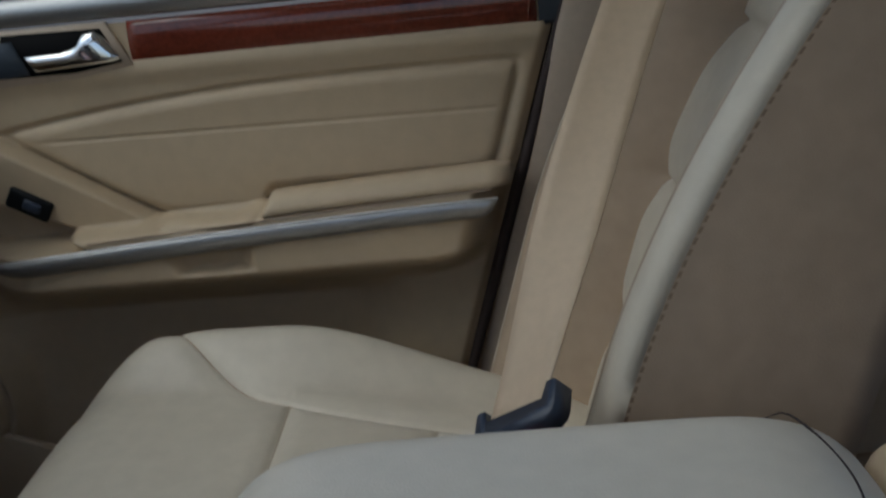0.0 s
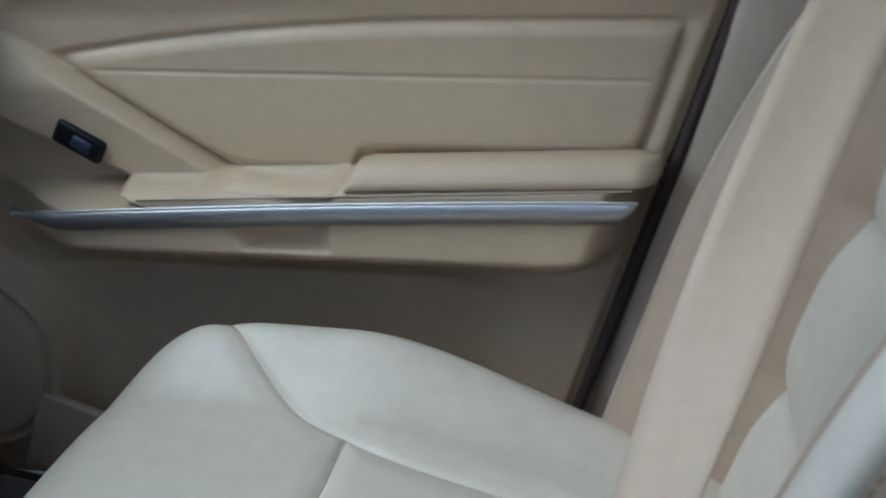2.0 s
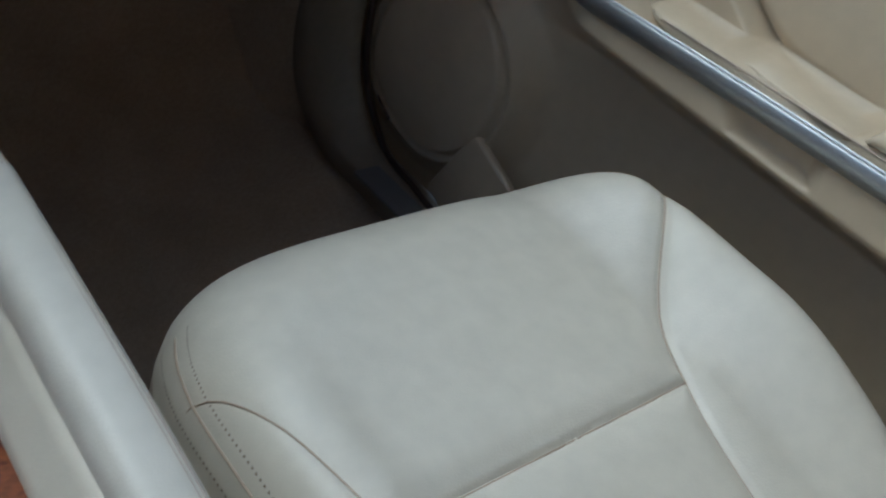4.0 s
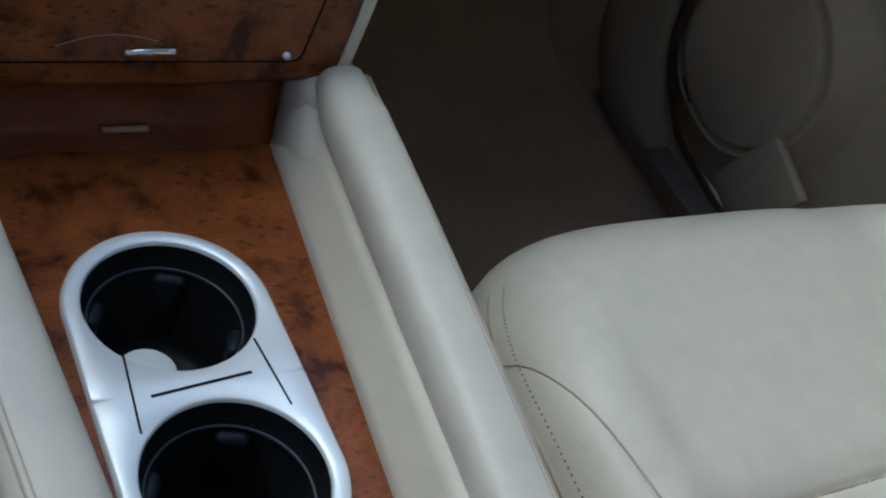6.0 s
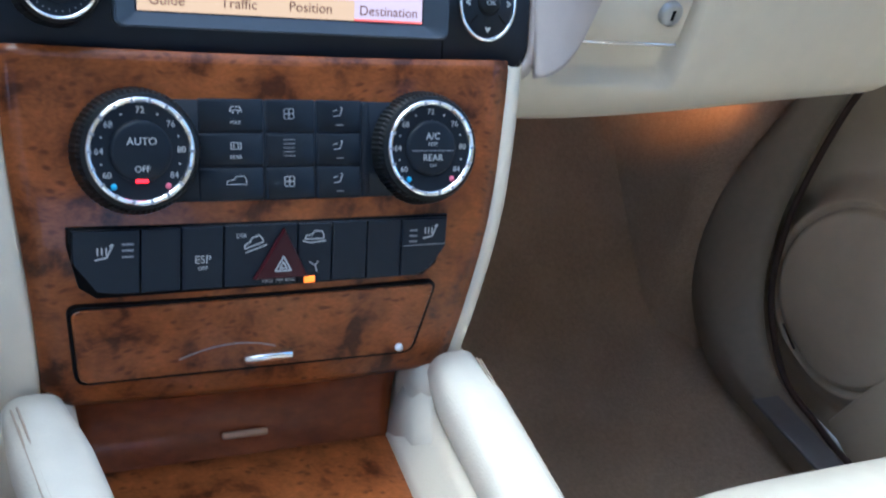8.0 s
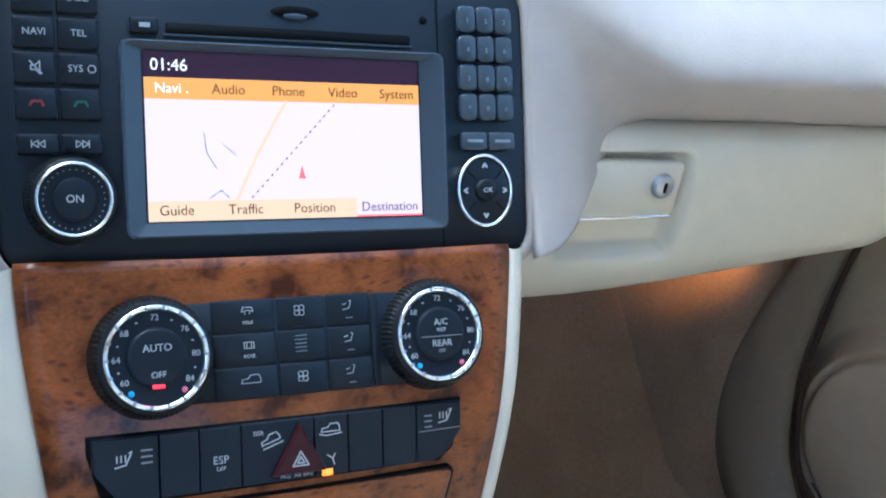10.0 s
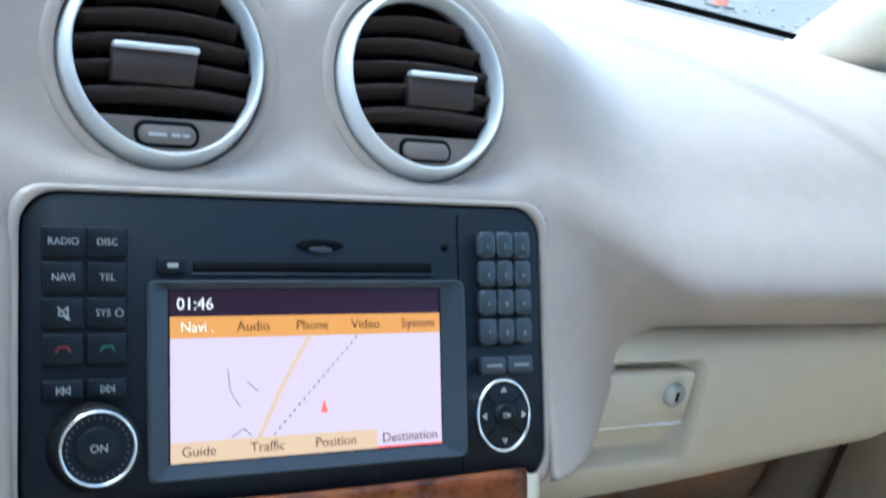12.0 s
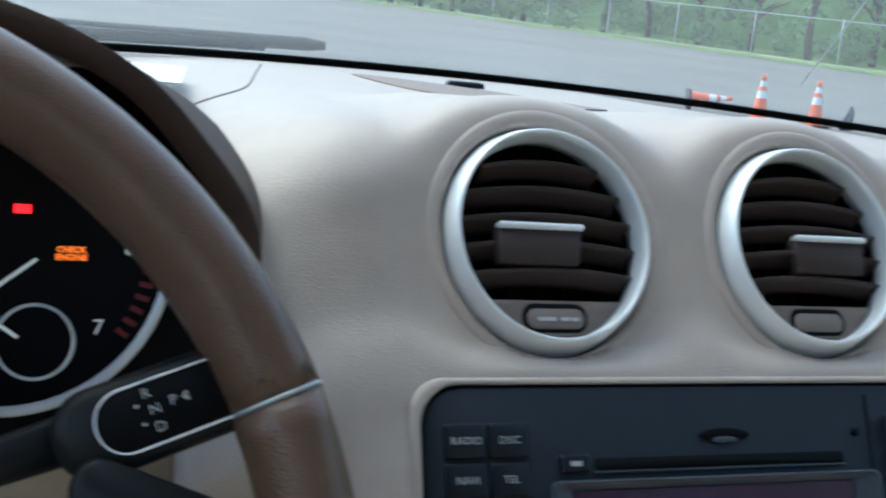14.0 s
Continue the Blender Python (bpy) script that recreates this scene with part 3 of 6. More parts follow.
# ---- dashboard ----
MID = 0.008
STACK = face_frame(0.0115, 0.0, 1.10, 24)
CLIMATE = face_frame(0.0, -0.0505, 1.0106, 28.5)
SWITCH = face_frame(0.0, -0.0759, 0.9613, 22)
TRAY = face_frame(0.0, -0.0855, 0.918, 10)
VENT = face_frame(0.0, 0.0776, 1.2415, 28)
VENT_IN = VENT.inverted()
T24 = math.tan(radians(24))


def chain(pts, s):
    """A point at the share s of a polyline, by equal steps of its corners with eased corners."""
    k = s * (len(pts) - 1)
    i = min(int(k), len(pts) - 2)
    f = k - i
    p0, p1, p2, p3 = pts[max(i - 1, 0)], pts[i], pts[i + 1], pts[min(i + 2, len(pts) - 1)]
    return tuple(0.5 * (2 * b + (c - a) * f + (2 * a - 5 * b + 4 * c - d) * f * f + (3 * b - a - 3 * c + d) * f ** 3) for a, b, c, d in zip(p0, p1, p2, p3))


MID_PROFILE = [(-0.034, 1.040), (-0.005, 1.09), (0.020, 1.145), (0.0302, 1.165), (0.0376, 1.181), (0.0472, 1.195), (0.0620, 1.212), (0.0766, 1.2395), (0.0925, 1.268), (0.118, 1.285), (0.16, 1.290), (0.26, 1.289), (0.36, 1.289), (0.46, 1.292), (0.575, 1.296)]
SIDE_PROFILE = [(0.060, 1.096), (0.046, 1.100), (0.028, 1.111), (0.008, 1.128), (0.001, 1.142), (0.020, 1.164), (0.055, 1.190), (0.100, 1.222), (0.150, 1.245), (0.21, 1.262), (0.28, 1.274), (0.36, 1.283), (0.46, 1.288), (0.575, 1.292)]


def pad(x, s):
    w = 1 - smooth(0.150, 0.275, abs(x - MID))
    a, b = chain(MID_PROFILE, s), chain(SIDE_PROFILE, s)
    y, z = (p * w + q * (1 - w) for p, q in zip(a, b))
    end = base_y(x) + 0.015
    if y > 0.0:
        y *= end / 0.575
    fall = 0.028 * (x / 0.68) ** 2 * smooth(0.2, 1.0, s)
    z -= fall
    # raised eyelids over the two middle vents
    for cx in (-0.0607, 0.0878):
        r = abs(x - cx)
        if r < 0.085 and y > 0.03:
            z += 0.010 * (1 - smooth(0.030, 0.078, r)) * smooth(0.088, 0.118, y) * (1 - smooth(0.16, 0.34, y))
    # shallow fold that runs from behind the vents to the passenger's end
    d = y - 0.36 + 0.95 * (x - 0.187)
    z += 0.005 * smooth(-0.007, 0.007, d) * (1 - smooth(0.06, 0.2, d)) * smooth(0.15, 0.21, x)
    # the pad swells flush with the face of each vent
    q = VENT_IN @ Vector((x, y, z))
    for cx in (-0.0607, 0.0878):
        w = (1 - smooth(0.060, 0.092, math.hypot((q.x - cx) / 0.973, q.y / 1.031))) * smooth(1.186, 1.200, z)
        if w > 0 and abs(q.z) < 0.06:
            q.z += (-0.0022 - q.z) * w
    return VENT @ q


dash = thing("dashboard", "taupe soft dashboard over beige lower trim", "dashboard", (0, 0.2, 1.0))
NX, NS = 330, 150


def dash_x(i):
    return -0.715 + 1.43 * i / (NX - 1)


# openings for the head unit and the vents are cut from the pad by skipping its cells
def pad_keep(i, j):
    p = pad(dash_x(i) + 0.0022, (j + 0.5) / (NS - 1))
    if math.hypot(max(0.0, abs(p.x - 0.0115) - 0.1325), max(0.0, p.z - 1.1695)) < 0.014 and p.y < 0.055:
        return False
    for cx in (-0.0607, 0.0878):
        q = VENT_IN @ p
        if math.hypot((q.x - cx) / 0.973, q.y / 1.031) < 0.0580 and abs(q.z) < 0.04:
            return False
    return not (p.x < -0.235 and p.z < 1.255 and p.y < 0.19)


upper = part("upper_pad", grid(NX, NS, lambda i, j: pad(dash_x(i), j / (NS - 1)), pad_keep), taupe, dash, "taupe grained soft upper pad")
solid(upper, 0.006, -1.0)

# caps out of view, added to stop light leaking down into the footwell
for sx in (-1, 1):
    bm = bmesh.new()
    edge = [pad(sx * 0.712, k / 24) for k in range(25)]
    bm.faces.new([bm.verts.new(p) for p in edge + [Vector((sx * 0.712, edge[-1].y, 0.97)), Vector((sx * 0.712, 0.10, 0.97))]])
    solid(part("end_cap", bm, taupe, dash, "unseen taupe end cap keeping light out of the footwell", flat=True), 0.004)

# beige lower panel with the glovebox, on the passenger side
LOWER = [(0.050, 1.101), (0.028, 1.097), (0.018, 1.085), (0.014, 1.06), (0.015, 1.025), (0.022, 0.990), (0.045, 0.972), (0.12, 0.968)]


def lower_pt(x, s):
    y, z = chain(LOWER, s)
    y += 0.005
    z += 0.028 * smooth(0.2, 0.6, x) * smooth(0.45, 0.8, s)
    y += 0.05 * (1 - smooth(0.135, 0.185, x)) * (1 - s)
    y += 0.10 * smooth(0.50, 0.68, x)
    # hollow round the latch
    gx, gz = (x - 0.2545) / 0.050, (z - 1.0475) / 0.0370
    y += 0.013 * smooth(1.0, 0.88, max(abs(gx), abs(gz)))
    return Vector((x, y, z))


lower = part("glovebox_lid", grid(140, 60, lambda i, j: lower_pt(0.145 + 0.53 * i / 139, j / 59)), ivory, dash, "beige glovebox lid below the pad")
solid(lower, 0.006, 1.0)
lower_l = part("knee_panel", grid(30, 20, lambda i, j: Vector((-0.70 + 0.555 * i / 29, 0.02 + chain(LOWER, j / 19)[0], chain(LOWER, j / 19)[1] - 0.06 * (j / 19)))), ivory, dash, "beige lower panel on the driver's side")
solid(lower_l, 0.006, 1.0)
latch = thing("glovebox_latch", "beige glovebox latch with a round chrome lock", "latch", (0.25, 0.014, 1.05))
LATCH = face_frame(0.2550, 0.0220, 1.0595, -3)
part("paddle", slab(rounded(0.082, 0.0385, 0.006), LATCH, -0.006, 0.003, 0.0015), ivory, latch)
part("lip", rbox((0.081, 0.0024, 0.0035), at(LATCH, 0, -0.0192, 0.0022), 0.001), chrome, latch, "thin chrome lip")
lock = part("lock", lathe([(0.0, 0.0075), (0.006, 0.0075), (0.008, 0.0065), (0.0085, 0.003)], at(LATCH, 0.0245, 0.0035), 28), alu, latch, "round chrome lock")
part("keyhole", rbox((0.0022, 0.007, 0.001), at(LATCH, 0.0245, 0.0035, 0.0078), 0.0006), void_black, lock)

def on_pad(x, y, up=0.0):
    """The point of the pad's top above (x, y)."""
    lo, hi = 0.5, 1.0
    for _ in range(24):
        mid = (lo + hi) / 2
        lo, hi = (mid, hi) if pad(x, mid).y < y else (lo, mid)
    return Vector((x, y, pad(x, lo).z + up))


# grille on top of the dash
def grille_pt(i, j):
    u, v = i / 40 * 2 - 1, j / 12 * 2 - 1
    w = (0.085 if v < 0 else 0.022) * (1 - abs(u) ** 2.2)
    x, y = 0.027 + 0.081 * u + 0.35 * v * w, 0.432 - 0.072 * u + 0.93 * v * w
    return on_pad(x, y, 0.0012)


part("tray_lip", tube([on_pad(*chain([(-0.40, 0.205), (-0.30, 0.212), (-0.235, 0.226), (-0.205, 0.254), (-0.173, 0.308), (-0.146, 0.43), (-0.124, 0.53)], k / 40), 0.0002) for k in range(41)], 0.0008, 8), grille_mat, dash, "dark lip of the dash-top tray")
grille = thing("speaker_grille", "taupe perforated speaker grille in the dash top", "speaker grille", (0.01, 0.37, 1.29))
g = part("mesh", grid(41, 13, grille_pt), grille_mat, grille)
solid(g, 0.0015, -1.0)
part("sensor", rbox((0.032, 0.012, 0.008), Matrix.Translation((0.035, 0.475, 1.2930)), 0.003), charcoal, grille, "small grey sun sensor")

# round centre vents
def vent(cx):
    v = thing("air_vent", "oval brown air vent with a satin silver ring", "air vent", (cx, 0.07, 1.2415), "centre air vents")
    m = at(VENT, cx, 0.0) @ Matrix.Diagonal((0.973, 1.031, 1, 1))
    part("ring", lathe([(0.0482, -0.005), (0.0484, 0.003), (0.0489, 0.0070), (0.0498, 0.0082), (0.0510, 0.0068), (0.0530, 0.0010), (0.0550, -0.0080), (0.0545, -0.012), (0.049, -0.012), (0.0482, -0.005)], m, 96), satin, v, "satin silver ring")
    # brownish housing coloured black for the shade inside it
    part("housing", lathe([(0.0490, -0.003), (0.0485, -0.03), (0.043, -0.05), (0.001, -0.052)], m, 48), void_black, v, "hollow housing blackened for its inner shade")
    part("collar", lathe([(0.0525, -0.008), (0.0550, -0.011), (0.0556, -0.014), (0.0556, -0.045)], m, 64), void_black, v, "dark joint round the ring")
    for k in range(5):
        h = 0.0356 - 0.0131 * k
        half = math.sqrt(max(0.0486 ** 2 - h * h, 0.0001)) - 0.0010

        def slat(i, j, h=h, half=half):
            u = i / 24 * 2 - 1
            d = -0.0012 - 0.0022 * u * u - 0.0115 * j / 5
            return m @ Vector((u * half, h + 0.0022 - 0.0030 * u * u - 0.0058 * (j / 5) ** 0.85, d))
        part("slat", grid(25, 6, slat), slat_brown, v)
        solid(v.children[-1], 0.0013, 0.0)
    # upright blades behind the slats, coloured black to sink into the shade
    for k in range(5):
        u = -0.030 + 0.015 * k
        hh = math.sqrt(0.044 ** 2 - u * u)
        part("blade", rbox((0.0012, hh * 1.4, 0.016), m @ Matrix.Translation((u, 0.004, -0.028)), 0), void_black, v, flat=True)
    # lower cheek and its button
    cheek = [(math.cos(a) * 0.0484, math.sin(a) * 0.0484) for a in [radians(-143 + 106 * k / 28) for k in range(29)]]
    part("cheek", slab(cheek, m, -0.016, -0.0038, 0.0014), cheek_brown, v, "taupe lower cheek")
    part("button", slab(rounded(0.030, 0.0092, 0.0044), at(m, 0.0004, -0.0381), -0.004, -0.0008, 0.0016), cheek_brown, v)
    part("button_rim", slab(rounded(0.0345, 0.0136, 0.0062), at(m, 0.0004, -0.0377), -0.006, -0.0030, 0.0004), void_black, v, "dark slot round the button")
    if cx < 0:
        strokes("button_mark", [[(-0.0095, 0), (-0.001, 0)], [(0.0025, 0), (0.0062, 0)], [(0.0082, 0), (0.0110, 0)]], at(m, 0.0, -0.0387, -0.0006), 0.0017, white_mark, v)
    tu = -0.0052 if cx < 0 else 0.0126
    tab = part("tab", slab([(-0.0225, 0.0088), (-0.0235, -0.0088), (0.0195, -0.0088), (0.0225, 0.0088)][::-1], at(m, tu, -0.0045), -0.006, 0.0015, 0.0012), slat_brown, v, "brown sliding tab")
    part("tab_edge", rbox((0.0455, 0.0032, 0.0065), at(m, tu, 0.0044, 0.0006), 0.0015), satin, tab, "bright chrome edge")


vent(-0.0607)
vent(0.0878)


def vent_pod(cx):
    """The soft mound in which a vent sits, running out into the pad."""
    m = at(VENT, cx, 0.0) @ Matrix.Diagonal((0.973, 1.031, 1, 1))
    lip = [(0.0556, -0.030), (0.0557, -0.007), (0.0561, -0.0036), (0.0574, -0.0018), (0.0596, -0.0012), (0.0622, -0.0015), (0.0642, -0.0030), (0.0645, -0.0065), (0.0648, -0.015)]
    part("vent_pod", lathe([chain(lip, k / 36) for k in range(37)], m, 120), taupe, dash, "taupe rounded pod round the vent")


vent_pod(-0.0607)
vent_pod(0.0878)

# ---- head unit ----
unit = thing("head_unit", "charcoal navigation head unit with lit colour screen", "head unit", (0.0, 0.0, 1.05))
part("fascia", slab(rounded(0.2870, 0.1545, 0.017, 6, 0.0, 0.0112), STACK, -0.02, 0.0, 0.0015), charcoal, unit)
part("frame", loft([[STACK @ Vector((*p, z)) for p in o] for o, z in ((rounded(0.3040, 0.1655, 0.018, 6, 0.0, 0.0104), -0.0080), (rounded(0.2990, 0.1640, 0.015, 6, 0.0, 0.0108), -0.0008), (rounded(0.2910, 0.1585, 0.0185, 6, 0.0, 0.0112), 0.0006), (rounded(0.2896, 0.1571, 0.018, 6, 0.0, 0.0112), -0.0004), (rounded(0.2896, 0.1571, 0.018, 6, 0.0, 0.0112), -0.012))], cap=False), taupe, unit, "taupe frame round the unit")
part("gap", ring_plate(rounded(0.2896, 0.1571, 0.018, 6, 0.0, 0.0112), rounded(0.2870, 0.1545, 0.017, 6, 0.0, 0.0112), STACK, -0.02, -0.003), void_black, unit, "dark joint round the unit")
part("divider", rbox((0.0006, 0.146, 0.0004), at(STACK, 0.0885, 0.0105, 0.0001), 0), void_black, unit, flat=True)
# sloping bezel: four facets down to the screen
outer, inner, deep = rounded(0.176, 0.097, 0.004, 3, 0.0015, -0.0015), rounded(0.152, 0.0855, 0.001, 3, 0.0, 0.0), rounded(0.150, 0.0844, 0.001, 3, 0.0, 0.0)
part("bezel", loft([[STACK @ Vector((*p, z)) for p in o] for o, z in ((outer, 0.0005), (outer, 0.0046), (rounded(0.1735, 0.0955, 0.004, 3, 0.0015, -0.0015), 0.0050), (inner, 0.0008))], cap=False), key_grey, unit, "slate sloping screen bezel", flat=True)
scr = part("screen", slab(deep, STACK, 0.0002, 0.0010, 0.0001), screen_dark, unit, "lit screen with a pale map", flat=True)


def screen_rect(name, u0, u1, v0, v1, mat, lift=0.0012):
    return part(name, rbox((u1 - u0, v1 - v0, 0.0002), at(STACK, (u0 + u1) / 2, (v0 + v1) / 2, lift), 0), mat, scr, flat=True)


screen_rect("map", -0.075, 0.075, -0.0422, 0.0292, screen_pink, 0.0011)
screen_rect("menu_bar", -0.075, 0.075, 0.0185, 0.0292, screen_orange)
screen_rect("guide_bar", -0.075, 0.036, -0.0422, -0.0320, screen_peach)
screen_rect("guide_bar", 0.036, 0.075, -0.0422, -0.0320, screen_pink)
screen_rect("underline", 0.036, 0.075, -0.0422, -0.0412, screen_red, 0.0014)
for s, u, mat in (("Navi .", -0.0615, screen_light), ("Audio", -0.0325, screen_ink), ("Phone", -0.0005, screen_ink), ("Video", 0.030, screen_ink), ("System", 0.0615, screen_ink)):
    text("menu_word", s, at(STACK, u, 0.0238, 0.0015), 0.0072, mat, scr)
for s, u in (("Guide", -0.061), ("Traffic", -0.0255), ("Position", 0.012), ("Destination", 0.0555)):
    text("menu_word", s, at(STACK, u, -0.0370, 0.0015), 0.0072, screen_ink, scr)
text("clock", "01:46", at(STACK, -0.0625, 0.0352, 0.0015), 0.0085, screen_light, scr)
strokes("road", [[(-0.030, -0.032), (-0.018, -0.008), (-0.008, 0.009), (-0.002, 0.0185)]], at(STACK, 0, 0, 0.0013), 0.0019, screen_peach, scr)
strokes("rail_line", [[(-0.022 + 0.0027 * k, -0.031 + 0.0028 * k), (-0.0212 + 0.0027 * k, -0.0302 + 0.0028 * k)] for k in range(18)], at(STACK, 0, 0, 0.0013), 0.0006, screen_ink, scr)
strokes("side_street", [[(-0.046, 0.002), (-0.045, -0.008), (-0.040, -0.016)], [(-0.036, -0.004), (-0.030, -0.009)], [(-0.044, -0.031), (-0.038, -0.027), (-0.034, -0.031)]], at(STACK, 0, 0, 0.0013), 0.0004, grey_mark, scr)
bm = bmesh.new()
tri = [bm.verts.new(STACK @ Vector(p)) for p in ((0.0035, -0.0215, 0.0016), (0.0075, -0.0215, 0.0016), (0.0055, -0.0145, 0.0016))]
bm.faces.new(tri)
part("position_arrow", bm, screen_red, scr, flat=True)


def key(name, u, v, w, h, parent, mat=charcoal, rise=0.003, r=0.0015, frame_m=None, label=""):
    return part(name, slab(rounded(w, h, r, 3), at(frame_m or STACK, u, v), -0.001, rise, 0.0009), mat, parent, label)


KEY_ROWS = [("RADIO", "DISC"), ("NAVI", "TEL"), ("mute", "SYS"), ("hang", "call"), ("prev", "next")]
for row, pair in enumerate(KEY_ROWS):
    v = 0.0652 - 0.0168 * row if row < 4 else -0.0042
    for col, word in enumerate(pair):
        u = -0.1255 + 0.0202 * col
        k = key("key", u, v, 0.0190, 0.0150 if row < 4 else 0.0098, unit)
        mk = at(STACK, u, v, 0.0032)
        if word.isupper():
            text("key_word", word, at(mk, -0.002 if word == "SYS" else 0, 0), 0.0047, white_mark, k)
        if word == "SYS":
            strokes("key_mark", [[(0.0055 + 0.0018 * math.cos(a), 0.0018 * math.sin(a)) for a in [k2 * 0.63 for k2 in range(11)]]], mk, 0.0005, white_mark, k)
        elif word == "mute":
            strokes("key_mark", [[(-0.002, 0.001), (-0.002, -0.001), (0, -0.001), (0.002, -0.003), (0.002, 0.003), (0, 0.001), (-0.002, 0.001)], [(-0.0025, 0.003), (0.003, -0.003)]], mk, 0.0006, white_mark, k)
        elif word in ("hang", "call"):
            strokes("key_mark", [[(-0.003, -0.001), (-0.002, 0.001), (0.002, 0.0012), (0.003, -0.001)]], mk, 0.0012, red_mark if word == "hang" else green_mark, k)
        elif word in ("prev", "next"):
            sg = -1 if word == "prev" else 1
            strokes("key_mark", [[(sg * a, 0.0017), (sg * (a + 0.0026), 0), (sg * a, -0.0017), (sg * a, 0.0017)] for a in (-0.003, 0)] + [[(sg * 0.003, 0.0017), (sg * 0.003, -0.0017)]], mk, 0.0005, white_mark, k)
for row in range(4):
    for col in range(3):
        u, v = 0.1058 + 0.0118 * col, 0.0672 - 0.0164 * row
        k = key("number_key", u, v, 0.0108, 0.0148, unit, key_grey, 0.004, 0.003)
        text("key_word", "123456789*0#"[row * 3 + col], at(STACK, u, v - 0.001, 0.0042), 0.0040, grey_mark, k)
for col in range(2):
    k = key("number_key", 0.1085 + 0.0178 * col, -0.0012, 0.0165, 0.0098, unit, key_grey, 0.004, 0.002)
    strokes("key_mark", [[(-0.0045, 0), (0.0045, 0)]], at(STACK, 0.1085 + 0.0178 * col, -0.0012, 0.0042), 0.0016, grey_mark, k)
k = key("eject_key", -0.0740, 0.0543, 0.0142, 0.0080, unit)
strokes("key_mark", [[(-0.002, 0), (0.002, 0)]], at(STACK, -0.074, 0.0543, 0.0032), 0.0022, white_mark, k)
part("disc_slot", slab(rounded(0.134, 0.0052, 0.001), at(STACK, 0.004, 0.0538), -0.002, 0.0012, 0.0002), void_black, unit, "dark disc slot")
part("slot_lip", rbox((0.136, 0.0010, 0.0012), at(STACK, 0.004, 0.0503, 0.0008), 0.0004), key_grey, unit)
cs = [(math.cos(a) * 0.0135, math.sin(a) * 0.0032) for a in [2 * math.pi * q / 24 for q in range(24)]]
part("card_slot", slab(cs, at(STACK, 0.005, 0.0655), -0.001, 0.0006, 0.0001), void_black, unit, "dark card slot")
part("card_notch", slab([(x * 0.5, y * 0.5) for x, y in cs], at(STACK, 0.005, 0.0632), 0.0, 0.0010, 0.0003), key_grey, unit)
part("sensor_eye", lathe([(0.0, 0.0004), (0.0022, 0.0003), (0.0023, 0.0)], at(STACK, 0.080, 0.0655), 16), void_black, unit)


def knob(m, r, parent, name, word="", ring_mat=chrome):
    n = 140
    loops = []
    for rr, h in ((r * 1.10, 0.0), (r * 1.05, 0.0095), (r * 0.98, 0.0125), (r * 0.9, 0.0135)):
        loops.append([m @ Vector(((rr * (1 - (0.02 if q % 2 and h < 0.012 else 0))) * math.cos(2 * math.pi * q / n), (rr * (1 - (0.02 if q % 2 and h < 0.012 else 0))) * math.sin(2 * math.pi * q / n), h)) for q in range(n)])
    k = part(name, loft(loops, cap=False), black, parent, "ribbed black knob", flat=True)
    part("rim", lathe([(r * 0.91, 0.0125), (r * 0.90, 0.0148), (r * 0.85, 0.0150), (r * 0.81, 0.0125)], m, 64), ring_mat, k, "chrome ring")
    part("dial_face", lathe([(r * 0.82, 0.0125), (r * 0.55, 0.0122), (0.0, 0.0122)], m, 48), charcoal, k)
    part("cap", lathe([(r * 0.53, 0.0120), (r * 0.52, 0.0138), (r * 0.45, 0.0145), (0, 0.0150)], m, 40), charcoal, k, "round push cap")
    return k


k = knob(at(STACK, -0.1118, -0.0308), 0.0195, unit, "volume_knob")
text("key_word", "ON", at(STACK, -0.1118, -0.0308, 0.0153), 0.0052, white_mark, k)
strokes("knob_dots", [[(0.0138 * math.cos(a), 0.0138 * math.sin(a)), (0.0142 * math.cos(a), 0.0142 * math.sin(a))] for a in [radians(12 * q) for q in range(30)]], at(STACK, -0.1118, -0.0308, 0.0126), 0.0005, grey_mark, k)
nav_o = [(math.cos(a) * 0.0175, math.sin(a) * 0.0205) for a in [2 * math.pi * q / 40 for q in range(40)]]
padm = at(STACK, 0.1140, -0.0292)
dp = part("direction_pad", slab([(x * 0.93, y * 0.93) for x, y in nav_o], padm, 0, 0.004, 0.0012), charcoal, unit, "oval four-way direction pad")
part("pad_ring", ring_plate(nav_o, [(x * 0.93, y * 0.93) for x, y in nav_o], padm, 0, 0.0046), chrome, dp, "thin chrome ring")
part("ok_button", lathe([(0.0068, 0.003), (0.0064, 0.006), (0.005, 0.0068), (0, 0.007)], padm, 28), black, dp)
text("key_word", "OK", at(padm, 0, 0, 0.0072), 0.0040, white_mark, dp)
for a in range(4):
    mm = at(padm, 0.0125 * math.cos(radians(90 * a)), 0.0140 * math.sin(radians(90 * a)), 0.0041, 90 * a - 90)
    strokes("pad_mark", [[(-0.0012, -0.0008), (0, 0.0012), (0.0012, -0.0008)]], mm, 0.0011, white_mark, dp)
    strokes("pad_groove", [[(0.0068, 0.0068), (0.0110, 0.0110)]], at(padm, 0, 0, 0.0041, 90 * a), 0.0007, void_black, dp)

# ---- burl face of the centre stack ----
FACE = [(-0.031, 1.0445), (-0.048, 1.012), (-0.0655, 0.980), (-0.0775, 0.950), (-0.0855, 0.918), (-0.0885, 0.896), (-0.0890, 0.884)]


def face_half(z):
    return 0.107 + 0.024 * smooth(0.86, 1.06, z) + 0.001


